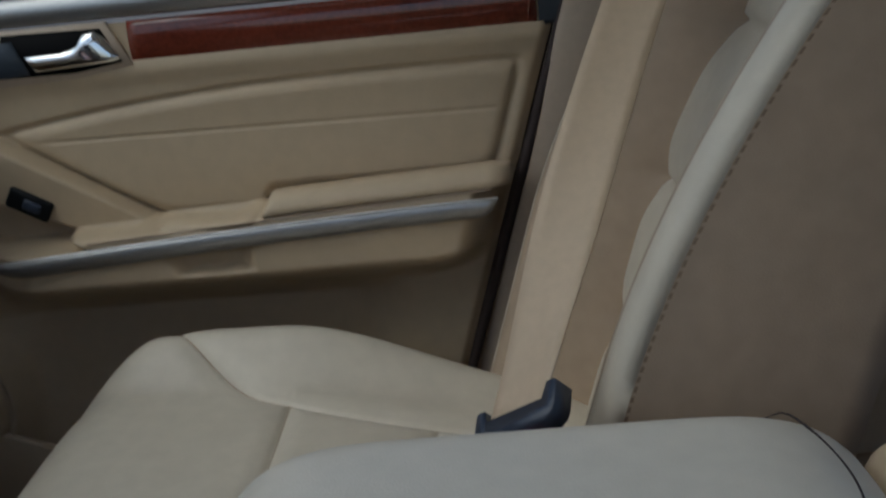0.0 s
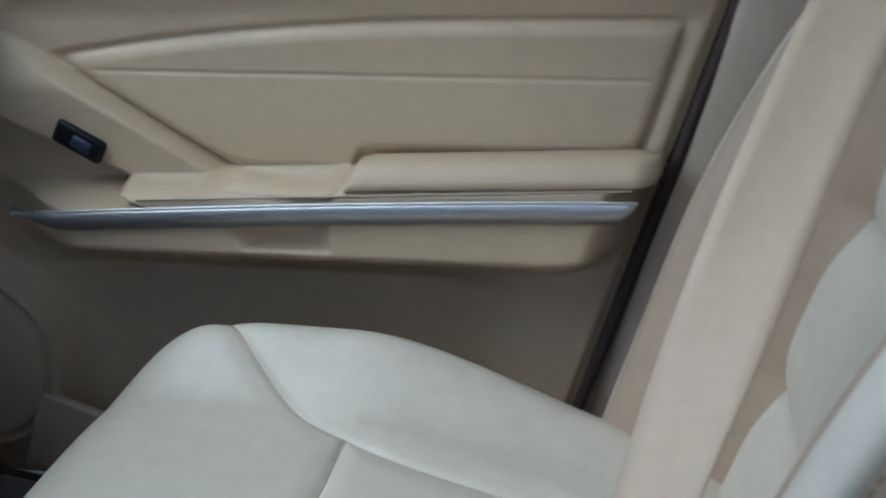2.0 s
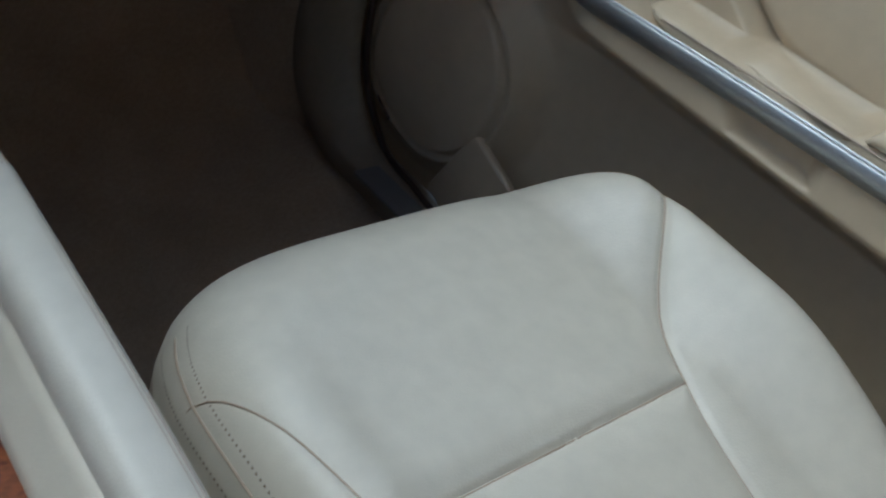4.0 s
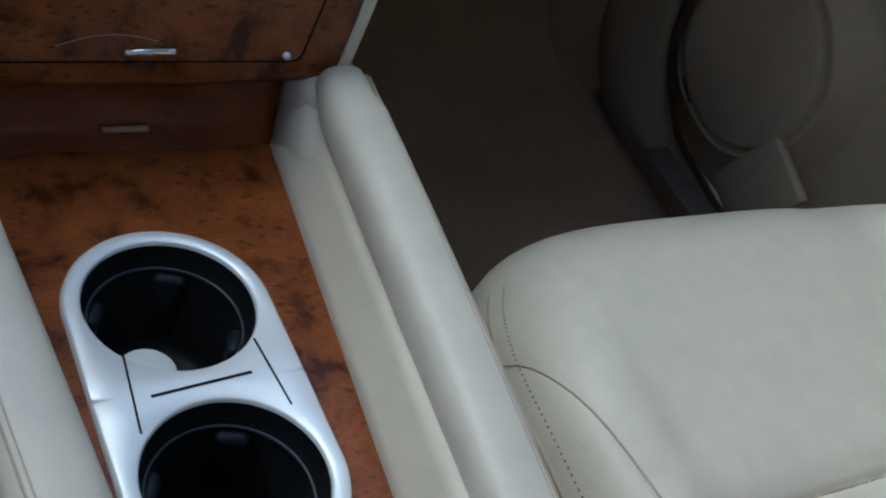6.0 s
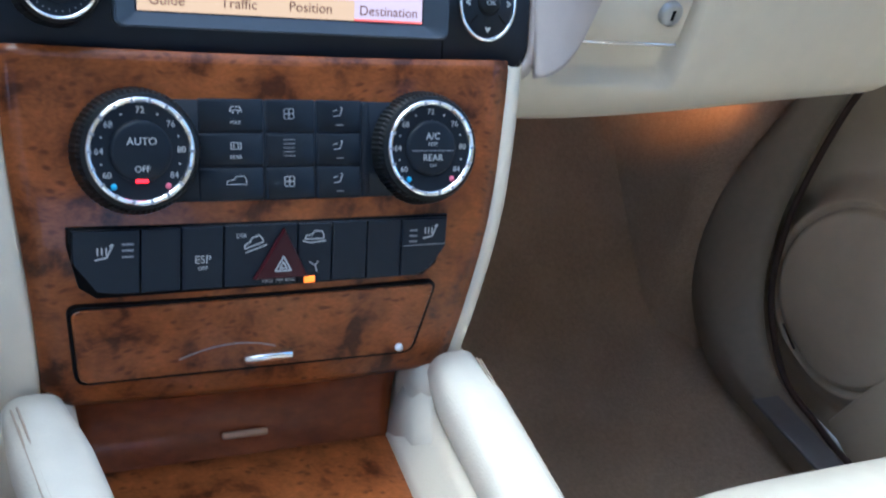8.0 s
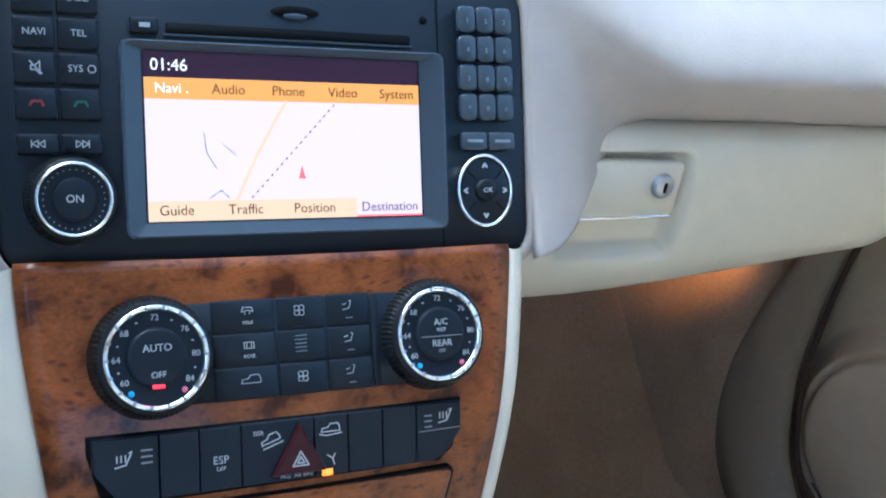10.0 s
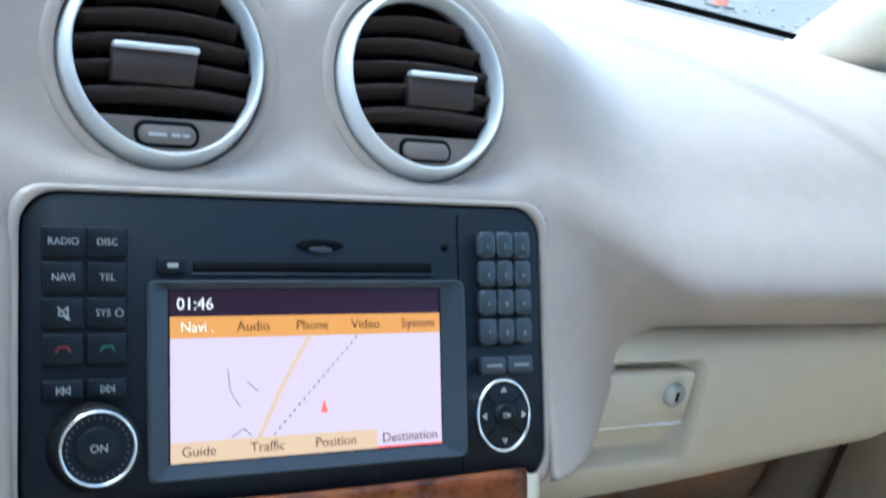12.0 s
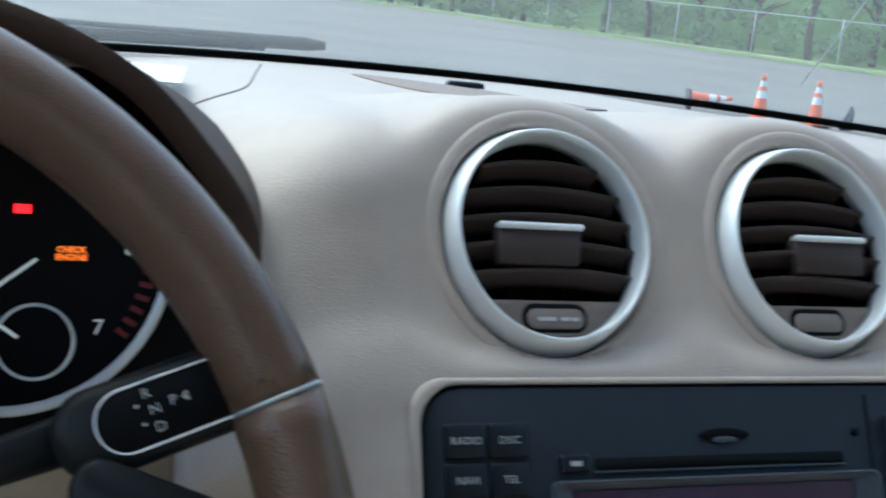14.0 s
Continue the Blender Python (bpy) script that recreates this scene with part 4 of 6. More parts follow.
def face_pt(i, j):
    y, z = chain(FACE, j / 39)
    u = i / 30 * 2 - 1
    return Vector((0.002 + 0.004 * (z - 0.88) / 0.16 + u * face_half(z), y + 0.004 * u * u, z))


stack = thing("centre_stack", "glossy burl walnut centre stack with beige edges", "centre stack", (0, -0.03, 0.88))
solid(part("wood_face", grid(31, 40, face_pt), walnut, stack, "glossy burl walnut facing"), 0.003, 1.0)
for sx in (-1, 1):
    loops = []
    for k in range(24):
        y, z = chain(FACE, k / 23)
        xi = 0.002 + 0.004 * (z - 0.88) / 0.16 + sx * (face_half(z) + 0.0015)
        wd = 0.0125 if sx > 0 else 0.030 + 0.01 * smooth(0.88, 1.04, z)
        ring = [(0.0, 0.016), (0.0, 0.0), (wd * 0.15, -0.0035), (wd * 0.6, -0.003), (wd, 0.003), (wd * 1.1, 0.02), (wd * 1.1, 0.10)]
        loops.append([Vector((xi + sx * a, y + 0.004 + b, z)) for a, b in ring])
    part("side_trim", loft(loops, close=False), ivory, stack, "beige side trim")
    solid(stack.children[-1], 0.003, 0.0)
part("core", rbox((0.20, 0.10, 0.20), Matrix.Translation((0.0, 0.035, 0.95)), 0.004), black, stack)
# scratches on the lacquer
strokes("scratch", [[(-0.045 + 0.05 * t_ / 14, -0.0045 + 0.012 * math.sin(math.pi * (0.15 + 0.6 * t_ / 14)) - 0.012) for t_ in range(15)]], at(TRAY, 0, 0, 0.0043), 0.0004, grey_mark, stack)

climate = thing("climate_panel", "black climate control panel with two chrome-ringed dials", "climate control", (0, -0.05, 1.0))
part("plate", slab(rounded(0.170, 0.049, 0.004, 4, 0.005, -0.0055), CLIMATE, -0.006, 0.0026, 0.001), charcoal, climate)


def dial(u, v, lines):
    m = at(CLIMATE, u, v)
    k = knob(m, 0.0276, climate, "dial")
    for ang, s in ((215, "60"), (180, "64"), (140, "68"), (90, "72"), (42, "76"), (2, "80"), (-36, "84")):
        text("dial_number", s, at(m, 0.0190 * math.cos(radians(ang)), 0.0190 * math.sin(radians(ang)), 0.0127), 0.0042, white_mark, k)
    strokes("dial_dots", [[(0.0190 * math.cos(radians(a)) - 0.0003, 0.0190 * math.sin(radians(a))), (0.0190 * math.cos(radians(a)) + 0.0003, 0.0190 * math.sin(radians(a)))] for a in (198, 160, 117, 65, 22, -18)], at(m, 0, 0, 0.0125), 0.0007, white_mark, k)
    for ang, mat in ((232, blue_dot), (-52, pink_dot)):
        part("dial_dot", lathe([(0, 0.0004), (0.0014, 0.0003), (0.0015, 0)], at(m, 0.0205 * math.cos(radians(ang)), 0.0205 * math.sin(radians(ang)), 0.0124), 14), mat, k)
    strokes("rim_tick", [[(0.0230 * math.cos(radians(a)), 0.0230 * math.sin(radians(a))), (0.0243 * math.cos(radians(a)), 0.0243 * math.sin(radians(a)))] for a in range(0, 360, 20)], at(m, 0, 0, 0.0149), 0.0014, grey_mark, k)
    for s, dv, sz, mat in lines:
        text("dial_word", s, at(m, 0, dv, 0.0154), sz, mat, k)
    return k, m


k, m = dial(-0.0672, -0.0055, (("AUTO", 0.0045, 0.0050, white_mark), ("OFF", -0.0082, 0.0042, white_mark)))
part("indicator", rbox((0.0058, 0.0016, 0.001), at(m, 0, -0.0136, 0.0140), 0.0004), red_led, k, "lit red indicator")
k, m = dial(0.0835, -0.0050, (("A/C", 0.0062, 0.0050, white_mark), ("REST", 0.0022, 0.0026, white_mark), ("REAR", -0.0050, 0.0050, white_mark), ("OFF", -0.0090, 0.0024, grey_mark)))
strokes("dial_line", [[(-0.012, -0.0012), (0.012, -0.0012)]], at(m, 0, 0, 0.0153), 0.0004, grey_mark, k)
ICONS = {
    "defrost": [[(-0.0030, 0.0010), (-0.0022, 0.0032), (0.0022, 0.0032), (0.0030, 0.0010), (0.0, 0.0016), (-0.0030, 0.0010)], [(-0.0012, -0.0002), (-0.0012, 0.0006)], [(0.0012, -0.0002), (0.0012, 0.0006)]],
    "fan": [[(0.0014 * math.cos(a) + 0.0018 * math.cos(b), 0.0014 * math.sin(a) + 0.0018 * math.sin(b)) for a in [q * 0.7 for q in range(10)]] for b in (0.8, 2.4, 3.9, 5.5)],
    "seat": [[(0.0024, 0.0032), (0.0012, -0.0006), (-0.0022, -0.0012)], [(-0.0024, 0.0014), (-0.0004, 0.0020)], [(0.0024, 0.0032), (0.0014, 0.0034)]],
    "rear": [[(-0.0025, 0.0025), (0.0025, 0.0025), (0.0025, -0.0005), (-0.0025, -0.0005), (-0.0025, 0.0025)], [(-0.0012, 0), (-0.0012, 0.0018)], [(0.0012, 0), (0.0012, 0.0018)]],
    "car": [[(-0.005, -0.001), (-0.0045, 0.0008), (-0.0015, 0.0012), (0, 0.003), (0.004, 0.003), (0.005, 0.001), (0.005, -0.001), (-0.005, -0.001)]],
    "bars": [[(-0.003, 0.004 - 0.002 * q), (0.003, 0.004 - 0.002 * q)] for q in range(5)],
}
for ci, (u0, u1) in enumerate(((-0.0375, -0.0045), (-0.0035, 0.0225), (0.0235, 0.0480))):
    for ri in range(3):
        v = 0.0115 - 0.0168 * ri
        k = key("key", (u0 + u1) / 2, v, u1 - u0, 0.0162, climate, charcoal, 0.0034, 0.001, CLIMATE)
        icon = (("defrost", "fan", "seat"), ("rear", "bars", "seat"), ("car", "fan", "seat"))[ri][ci]
        du = -0.001 if ci else 0.002
        strokes("key_mark", ICONS[icon], at(CLIMATE, (u0 + u1) / 2 + du, v + 0.001, 0.0037), 0.00038, grey_mark if icon == "bars" else white_mark, k)
        if ci == 0 and ri < 2:
            text("key_word", ("MAX", "REAR")[ri], at(CLIMATE, (u0 + u1) / 2 + du, v - 0.0035, 0.0038), 0.0026, white_mark, k)
        elif ci == 2:
            strokes("key_dash", [[(-0.0018, -0.0045), (0.0018, -0.0045)]], at(CLIMATE, (u0 + u1) / 2, v, 0.0037), 0.0005, grey_mark, k)
k = key("key", 0.0505, -0.0055, 0.004, 0.049, climate, charcoal, 0.003, 0.001, CLIMATE)

switches = thing("switch_row", "row of black rocker switches with a hazard button", "switches", (0, -0.08, 0.96))
UE = [-0.0980, -0.0665, -0.0470, -0.0260, 0.0125, 0.0312, 0.0508, 0.0706, 0.0978]


def sw_low(u):
    a = abs(u)
    return -0.0172 + 0.016 * smooth(0.084, 0.099, a)


part("tray", slab([(-0.0995, 0.0148), (-0.0995, 0.006), (-0.094, -0.014), (-0.086, -0.0195), (0.086, -0.0180), (0.094, -0.012), (0.0995, 0.007), (0.0995, 0.0148)], SWITCH, -0.006, 0.0016, 0.001), void_black, switches)
for k_, (u0, u1) in enumerate(zip(UE, UE[1:])):
    a, b = u0 + 0.0003, u1 - 0.0003
    o = [(a, 0.0137), (a, sw_low(a)), (a + (b - a) * 0.35, sw_low(a + (b - a) * 0.35)), (a + (b - a) * 0.65, sw_low(a + (b - a) * 0.65)), (b, sw_low(b)), (b, 0.0137)]
    part("key", slab(o[::-1], SWITCH, 0.0, 0.0045, 0.0005), charcoal, switches, flat=True)
M = at(SWITCH, 0, 0, 0.0048)
seat_icon = [[(0.004, 0.005), (0.0012, -0.001), (-0.004, -0.002)], [(-0.003, 0.0035), (-0.003, 0.0005)], [(-0.001, 0.0035), (-0.001, 0.0005)], [(0.001, 0.0035), (0.001, 0.0005)], [(0.004, 0.005), (0.0026, 0.0045)]]
strokes("key_mark", seat_icon, at(M, -0.0835, 0.002), 0.0007, white_mark, switches)
strokes("key_mark", seat_icon, at(M, 0.0875, 0.005), 0.0007, white_mark, switches)
strokes("key_mark", [[(-0.0025, 0.003 * q), (0.0025, 0.003 * q)] for q in (-1, 0, 1)], at(M, -0.0725, 0.004), 0.0008, grey_mark, switches)
strokes("key_mark", [[(-0.002, 0.003 * q), (0.002, 0.003 * q)] for q in (-1, 0, 1)], at(M, 0.0775, 0.0045), 0.0008, grey_mark, switches)
text("key_word", "ESP", at(M, -0.0365, -0.0025), 0.0056, white_mark, switches)
text("key_word", "OFF", at(M, -0.0365, -0.0068), 0.0028, white_mark, switches)
text("key_word", "DSR", at(M, -0.0172, 0.0085), 0.0030, white_mark, switches)
strokes("key_mark", ICONS["car"] + [[(-0.005, -0.003), (0.006, -0.003)]], at(M, -0.0110, 0.0045, 0, 18), 0.0006, white_mark, switches)
strokes("key_mark", ICONS["car"] + [[(-0.006, -0.002), (-0.002, -0.003), (0.006, -0.0022)]], at(M, 0.0212, 0.0065), 0.0006, white_mark, switches)
strokes("key_mark", [[(-0.002, 0.002), (0.001, 0), (0.002, -0.003)], [(0.001, 0), (0.0026, 0.0022)]], at(M, 0.0210, -0.0085), 0.0006, white_mark, switches)
strokes("key_line", [[(0.072, -0.0008), (0.0965, -0.0003)]], M, 0.0004, grey_mark, switches)
text("key_word", "PASS  AIR BAG", at(M, 0.0025, -0.0150), 0.0027, white_mark, switches)
hz = part("hazard_button", slab([(-0.0125, -0.0128), (0.0165, -0.0128), (0.0030, 0.0128)], at(SWITCH, 0.0015, -0.001), 0.0, 0.0075, 0.0012), hazard_red, switches, "dark red triangular hazard button", flat=True)
strokes("hazard_mark", [[(-0.0042, -0.003), (0.0042, -0.003), (0, 0.0042), (-0.0042, -0.003)], [(-0.0018, -0.0017), (0.0018, -0.0017), (0, 0.0015), (-0.0018, -0.0017)]], at(SWITCH, 0.0038, -0.0065, 0.0077), 0.0008, white_mark, hz)
part("lamp", rbox((0.0058, 0.0034, 0.001), at(SWITCH, 0.0190, -0.0155, 0.0050), 0.0004), amber_led, switches, "lit amber lamp")

tray = thing("ashtray_drawer", "burl walnut ashtray drawer with a small chrome grip", "drawer", (0, -0.09, 0.91))
TO = [(-0.0985, 0.0198), (-0.0932, -0.0198), (0.0860, -0.0195), (0.0945, 0.0212)]
part("joint", slab(round_poly([(-0.1000, 0.0213), (-0.0945, -0.0213), (0.0872, -0.0210), (0.0961, 0.0227)], 0.006)[::-1], TRAY, -0.010, 0.0034, 0.0004), void_black, tray, "dark joint round the drawer", flat=True)
part("front", slab(round_poly(TO, 0.005)[::-1], TRAY, -0.008, 0.0042, 0.001), walnut, tray, flat=True)
part("grip", slab([(-0.0135, -0.0022), (0.0135, -0.0014), (0.0130, 0.0022), (-0.0132, 0.0012)], at(TRAY, 0.001, -0.0122, 0.0036), 0.0, 0.006, 0.0014), chrome, tray, "small chrome grip")
part("stud", lathe([(0, 0.002), (0.002, 0.0016), (0.0024, 0)], at(TRAY, 0.0775, -0.0162, 0.0041), 14), satin, tray)

# ---- centre console ----
bin_ = thing("storage_bin", "plain walnut bin door below the drawer", "bin door", (0, -0.09, 0.84))
BIN = [(-0.078, 0.8815), (-0.0765, 0.876), (-0.0790, 0.862), (-0.0850, 0.848), (-0.0945, 0.8365)]
solid(part("door", grid(24, 16, lambda i, j: Vector((-0.001 + (i / 23 * 2 - 1) * (0.0915 - 0.004 * j / 15), chain(BIN, j / 15)[0], chain(BIN, j / 15)[1]))), walnut_plain, bin_), 0.008, 1.0)
part("lip", tube([(-0.092, -0.080, 0.8805), (0.0, -0.0835, 0.8795), (0.091, -0.080, 0.8815)], 0.0026, 10), lip_red, bin_, "dark glossy rounded lip")
part("grip", rbox((0.026, 0.0034, 0.004), face_frame(-0.002, -0.0893, 0.8490, -30), 0.0015), grip_brown, bin_, "small dull brown grip")
# solid black bar standing for the shade between drawer and bin
part("shadow_gap", rbox((0.19, 0.02, 0.006), Matrix.Translation((0, -0.074, 0.884)), 0), void_black, bin_, "black bar for the shaded gap above the bin", flat=True)


def deck_half(y, sx=1):
    return 0.083 + 0.115 * (y + 0.10) if sx > 0 else 0.0905 + 0.085 * (y + 0.10)


def rail_x(y):
    return 0.1135 + 0.094 * (y + 0.10)


def deck_z(y):
    return 0.8375 - 0.06 * (y + 0.095)


console = thing("centre_console", "beige centre console with a burl walnut deck", "centre console", (0, -0.25, 0.57))
HOLES = ((-0.010, -0.210, 0.0415), (-0.010, -0.312, 0.0415))


def deck_keep(i, j):
    x, y = -0.09 + 0.18 * (i + 0.5) / 60, -0.46 + 0.372 * (j + 0.5) / 110
    return not any(math.hypot(x - a, y - b) < r + 0.004 for a, b, r in HOLES)


deck = part("deck", grid(61, 111, lambda i, j: Vector((-0.092 + 0.184 * i / 60, -0.46 + 0.372 * j / 110, deck_z(-0.46 + 0.372 * j / 110))), deck_keep), walnut, console, "burl walnut deck")
solid(deck, 0.004)
for sx in (-1, 1):
    # inner wall of the well
    def wall_pt(i, j, sx=sx):
        y = -0.085 - 0.375 * i / 20
        return Vector((sx * (deck_half(y, sx) + 0.0185 * j / 4), y, deck_z(y) - 0.004 + 0.035 * j / 4))
    solid(part("well_wall", grid(21, 5, wall_pt), ivory, console, "ivory wall beside the deck"), 0.004, 0.0)
    # padded grab rail that stands clear of the wall
    loops = []
    for k in range(30):
        y = -0.094 - 0.370 * k / 29
        cx = sx * rail_x(y)
        hz_ = 0.8835 + 0.004 * math.sin(math.pi * k / 29)
        sc = 0.80 + 0.20 * smooth(0, 3, k)
        loops.append([Vector((cx + sx * 0.0184 * sc * math.copysign(abs(math.cos(a)) ** 0.72, math.cos(a)), y, hz_ + 0.0168 * sc * math.copysign(abs(math.sin(a)) ** 0.8, math.sin(a)))) for a in [2 * math.pi * q / 32 for q in range(32)]])
    rail = part("grab_rail", loft(loops), cream, console, "padded cream leather grab rail")
    for off in (0.0098, 0.0125):
        part("rail_seam", tube([(sx * (rail_x(y) + off), y, 0.8835 + 0.004 * math.sin(math.pi * k / 24) + (0.0150 if off < 0.011 else 0.0138)) for k, y in enumerate([-0.104 - 0.0148 * q for q in range(25)])], 0.0007, 6), side_leather, rail, "stitched seam")
    # block joining rail and stack, with a buttress down to the deck
    part("rail_foot", rbox((0.042, 0.052, 0.085), Matrix.Translation((sx * 0.1130, -0.0745, 0.8430)) @ Matrix.Rotation(radians(6), 4, "X"), 0.010, 4), ivory, console, "ivory block at the end of the rail")
    part("buttress", loft([[Vector((sx * x, y, z)) for x, y, z in ((0.0835 - w, -0.084 - d, 0.834), (0.0955 - w, -0.084 - d, h), (0.120, -0.084 - d, h), (0.120, -0.084 - d, 0.834))] for d, h, w in ((0.0, 0.880, 0.0), (0.016, 0.8745, 0.0008), (0.034, 0.8660, 0.0028), (0.050, 0.8610, 0.0046))]), ivory, console, "ivory shoulder under the rail")
    # outer side of the console
    def side_pt(i, j, sx=sx):
        y = 0.15 - 0.98 * i / 24
        return Vector((sx * (0.118 + 0.012 * (1 - j / 8) - 0.012 * smooth(-0.1, -0.4, y)), y, 0.56 + 0.300 * j / 8))
    solid(part("side_panel", grid(25, 9, side_pt), beige, console, "beige outer side panel"), 0.005, 0.0)
part("floor_pan", rbox((0.20, 0.9, 0.02), Matrix.Translation((0, -0.35, 0.72)), 0), void_black, console)

cups = thing("cup_holder", "silver twin cup holder with black wells", "cup holder", (-0.01, -0.26, 0.845))
DECK = Matrix.Translation((0, -0.26, deck_z(-0.26))) @ Matrix.Rotation(math.atan(-0.06), 4, "X")


NR = 96
for hx_, hy_, hr in HOLES:
    other = -1 if hy_ > -0.26 else 1
    loops = [[], [], [], [], [], []]
    for q in range(NR):
        a = 2 * math.pi * q / NR
        dx, dy = math.cos(a), math.sin(a)
        ex = 0.0508
        if dy * other > 0:
            ex = min(0.0508 / max(abs(dx), 1e-6), 0.0512 / max(abs(dy), 1e-6))
        joined = dy * other > 0 and abs(dy) > abs(dx) * 1.007
        cx_, cy_ = hx_, hy_ + 0.26
        loops[0].append(DECK @ Vector((cx_ + dx * hr, cy_ + dy * hr, -0.002)))
        loops[1].append(DECK @ Vector((cx_ + dx * (hr + 0.0003), cy_ + dy * (hr + 0.0003), 0.0028)))
        loops[2].append(DECK @ Vector((cx_ + dx * (hr + 0.0013), cy_ + dy * (hr + 0.0013), 0.0036)))
        loops[3].append(DECK @ Vector((cx_ + dx * (ex - 0.0022), cy_ + dy * (ex - 0.0022), 0.0036)))
        loops[4].append(DECK @ Vector((cx_ + dx * (ex - 0.0006), cy_ + dy * (ex - 0.0006), 0.0036 if joined else 0.0028)))
        loops[5].append(DECK @ Vector((cx_ + dx * ex, cy_ + dy * ex, 0.0036 if joined else -0.001)))
    part("plate", loft(loops, cap=False), satin, cups, "satin silver plate")
    wm = DECK @ Matrix.Translation((hx_, hy_ + 0.26, 0))
    part("well", lathe([(hr, 0.001), (hr - 0.001, -0.010), (hr - 0.003, -0.012), (hr - 0.004, -0.06), (hr - 0.012, -0.068), (0.02, -0.068), (0.0, -0.068)], wm, 56), black, cups, "deep black well")
    part("well_lip", lathe([(hr - 0.003, -0.0115), (hr - 0.0035, -0.0105), (hr - 0.0045, -0.0115), (hr - 0.004, -0.0125)], wm, 56), key_grey, cups)
    if hy_ > -0.26:
        part("coin", lathe([(0.0, -0.0440), (0.0145, -0.0440), (0.0152, -0.045), (0.0152, -0.068)], wm @ Matrix.Translation((-0.005, -0.002, 0)), 32), paper, cups, "pale round disc in the well")
    for a in (70, 155, 250, 335):
        fm = wm @ Matrix.Rotation(radians(a), 4, "Z") @ Matrix.Translation((hr - 0.0052, 0, -0.036)) @ Matrix.Rotation(radians(-5), 4, "Y")
        part("spring_finger", rbox((0.008, 0.017, 0.046), fm, 0.0038, 4), charcoal, cups, "grey spring finger")
strokes("groove", [[(-0.034, -0.0035), (0.014, 0.0015)]], DECK @ Matrix.Translation((0, 0, 0.0036)), 0.0016, void_black, cups)
strokes("groove", [[(-0.0405, 0.021), (-0.0440, -0.022)]], DECK @ Matrix.Translation((0, 0, 0.0036)), 0.0010, void_black, cups)
strokes("groove", [[(0.0225, 0.021), (0.0265, -0.020)]], DECK @ Matrix.Translation((0, 0, 0.0036)), 0.0010, void_black, cups)

# armrest box behind the cup holders
arm = thing("armrest", "padded cream leather armrest lid on the console", "armrest", (0, -0.62, 0.72))


def arm_pt(i, j):
    u, v = i / 40 * 2 - 1, j / 60 * 2 - 1
    mx = max(abs(u), abs(v))
    p = (abs(u) ** 8 + abs(v) ** 8) ** 0.125 if mx > 0 else 1
    k = mx / p if p else 1
    e = max(0.0, (mx - 0.55) / 0.45)
    return Vector((u * k * 0.112, -0.6075 + v * k * 0.1825, 0.997 - 0.060 * (1 - math.sqrt(max(0, 1 - e * e))) - 0.006 * u * u))


lid = part("lid", grid(41, 61, arm_pt), pale_leather, arm, "cream leather lid with a few creases")
solid(lid, 0.004)


def lid_z(x, y):
    """The lid's height at a place near its rear."""
    e = max(0.0, (max(abs(x) / 0.112, abs(y + 0.6075) / 0.1825) - 0.55) / 0.45)
    return 0.997 - 0.060 * (1 - math.sqrt(max(0.0, 1 - e * e))) - 0.006 * (x / 0.112) ** 2


part("rear_seam", tube([(x, y, lid_z(x, y) - 0.0004) for x, y in [chain([(0.095, -0.735), (0.072, -0.752), (0.035, -0.761), (0.0, -0.760), (-0.035, -0.750), (-0.075, -0.728)], k / 30) for k in range(31)]], [0.0003 + 0.0007 * math.sin(math.pi * k / 30) for k in range(31)], 8), seal, arm, "dark gap before the hinge flap")
part("box", rbox((0.205, 0.32, 0.20), Matrix.Translation((0, -0.612, 0.825)), 0.02, 4), beige, arm)
part("button", rbox((0.038, 0.030, 0.014), Matrix.Translation((0.045, -0.441, 0.961)) @ Matrix.Rotation(radians(32), 4, "X"), 0.0065, 4), satin, arm, "bright silver release button")
rear = thing("armrest_tail", "beige rear end of the console behind the armrest", "console end", (0, -0.87, 0.7))
part("tail", rbox((0.21, 0.17, 0.30), Matrix.Translation((0, -0.876, 0.82)) @ Matrix.Rotation(radians(-3), 4, "X"), 0.03, 5), beige, rear)


# ---- passenger door ----
def rear_edge(z):
    return -0.548 - 0.32 * (z - 0.765) if z > 0.7 else -0.53 + 0.3 * (0.7 - z)


def front_line(z):
    """The sloping front edge of the inset panel."""
    return -0.226 + (z - 0.962) * 1.62


def panel_in(y, z):
    """How far inside the inset panel a point lies, in metres."""
    top = 1.099 - 0.21 * max(0.0, y + 0.45) ** 2
    rear = rear_edge(z) + 0.024
    low = 0.960 + 0.020 * smooth(-0.335, -0.35, y)
    k = 0.006
    return -k * math.log(sum(math.exp(-max(-0.5, min(0.5, q)) / k) for q in (top - z, y - rear, z - low, (front_line(z) - y) * 0.53)))


def lip_z(y):
    """The height of the armrest's lip."""
    return 0.9592 + 0.049 * (-0.159 - y) - 0.012 * max(0.0, y + 0.15)


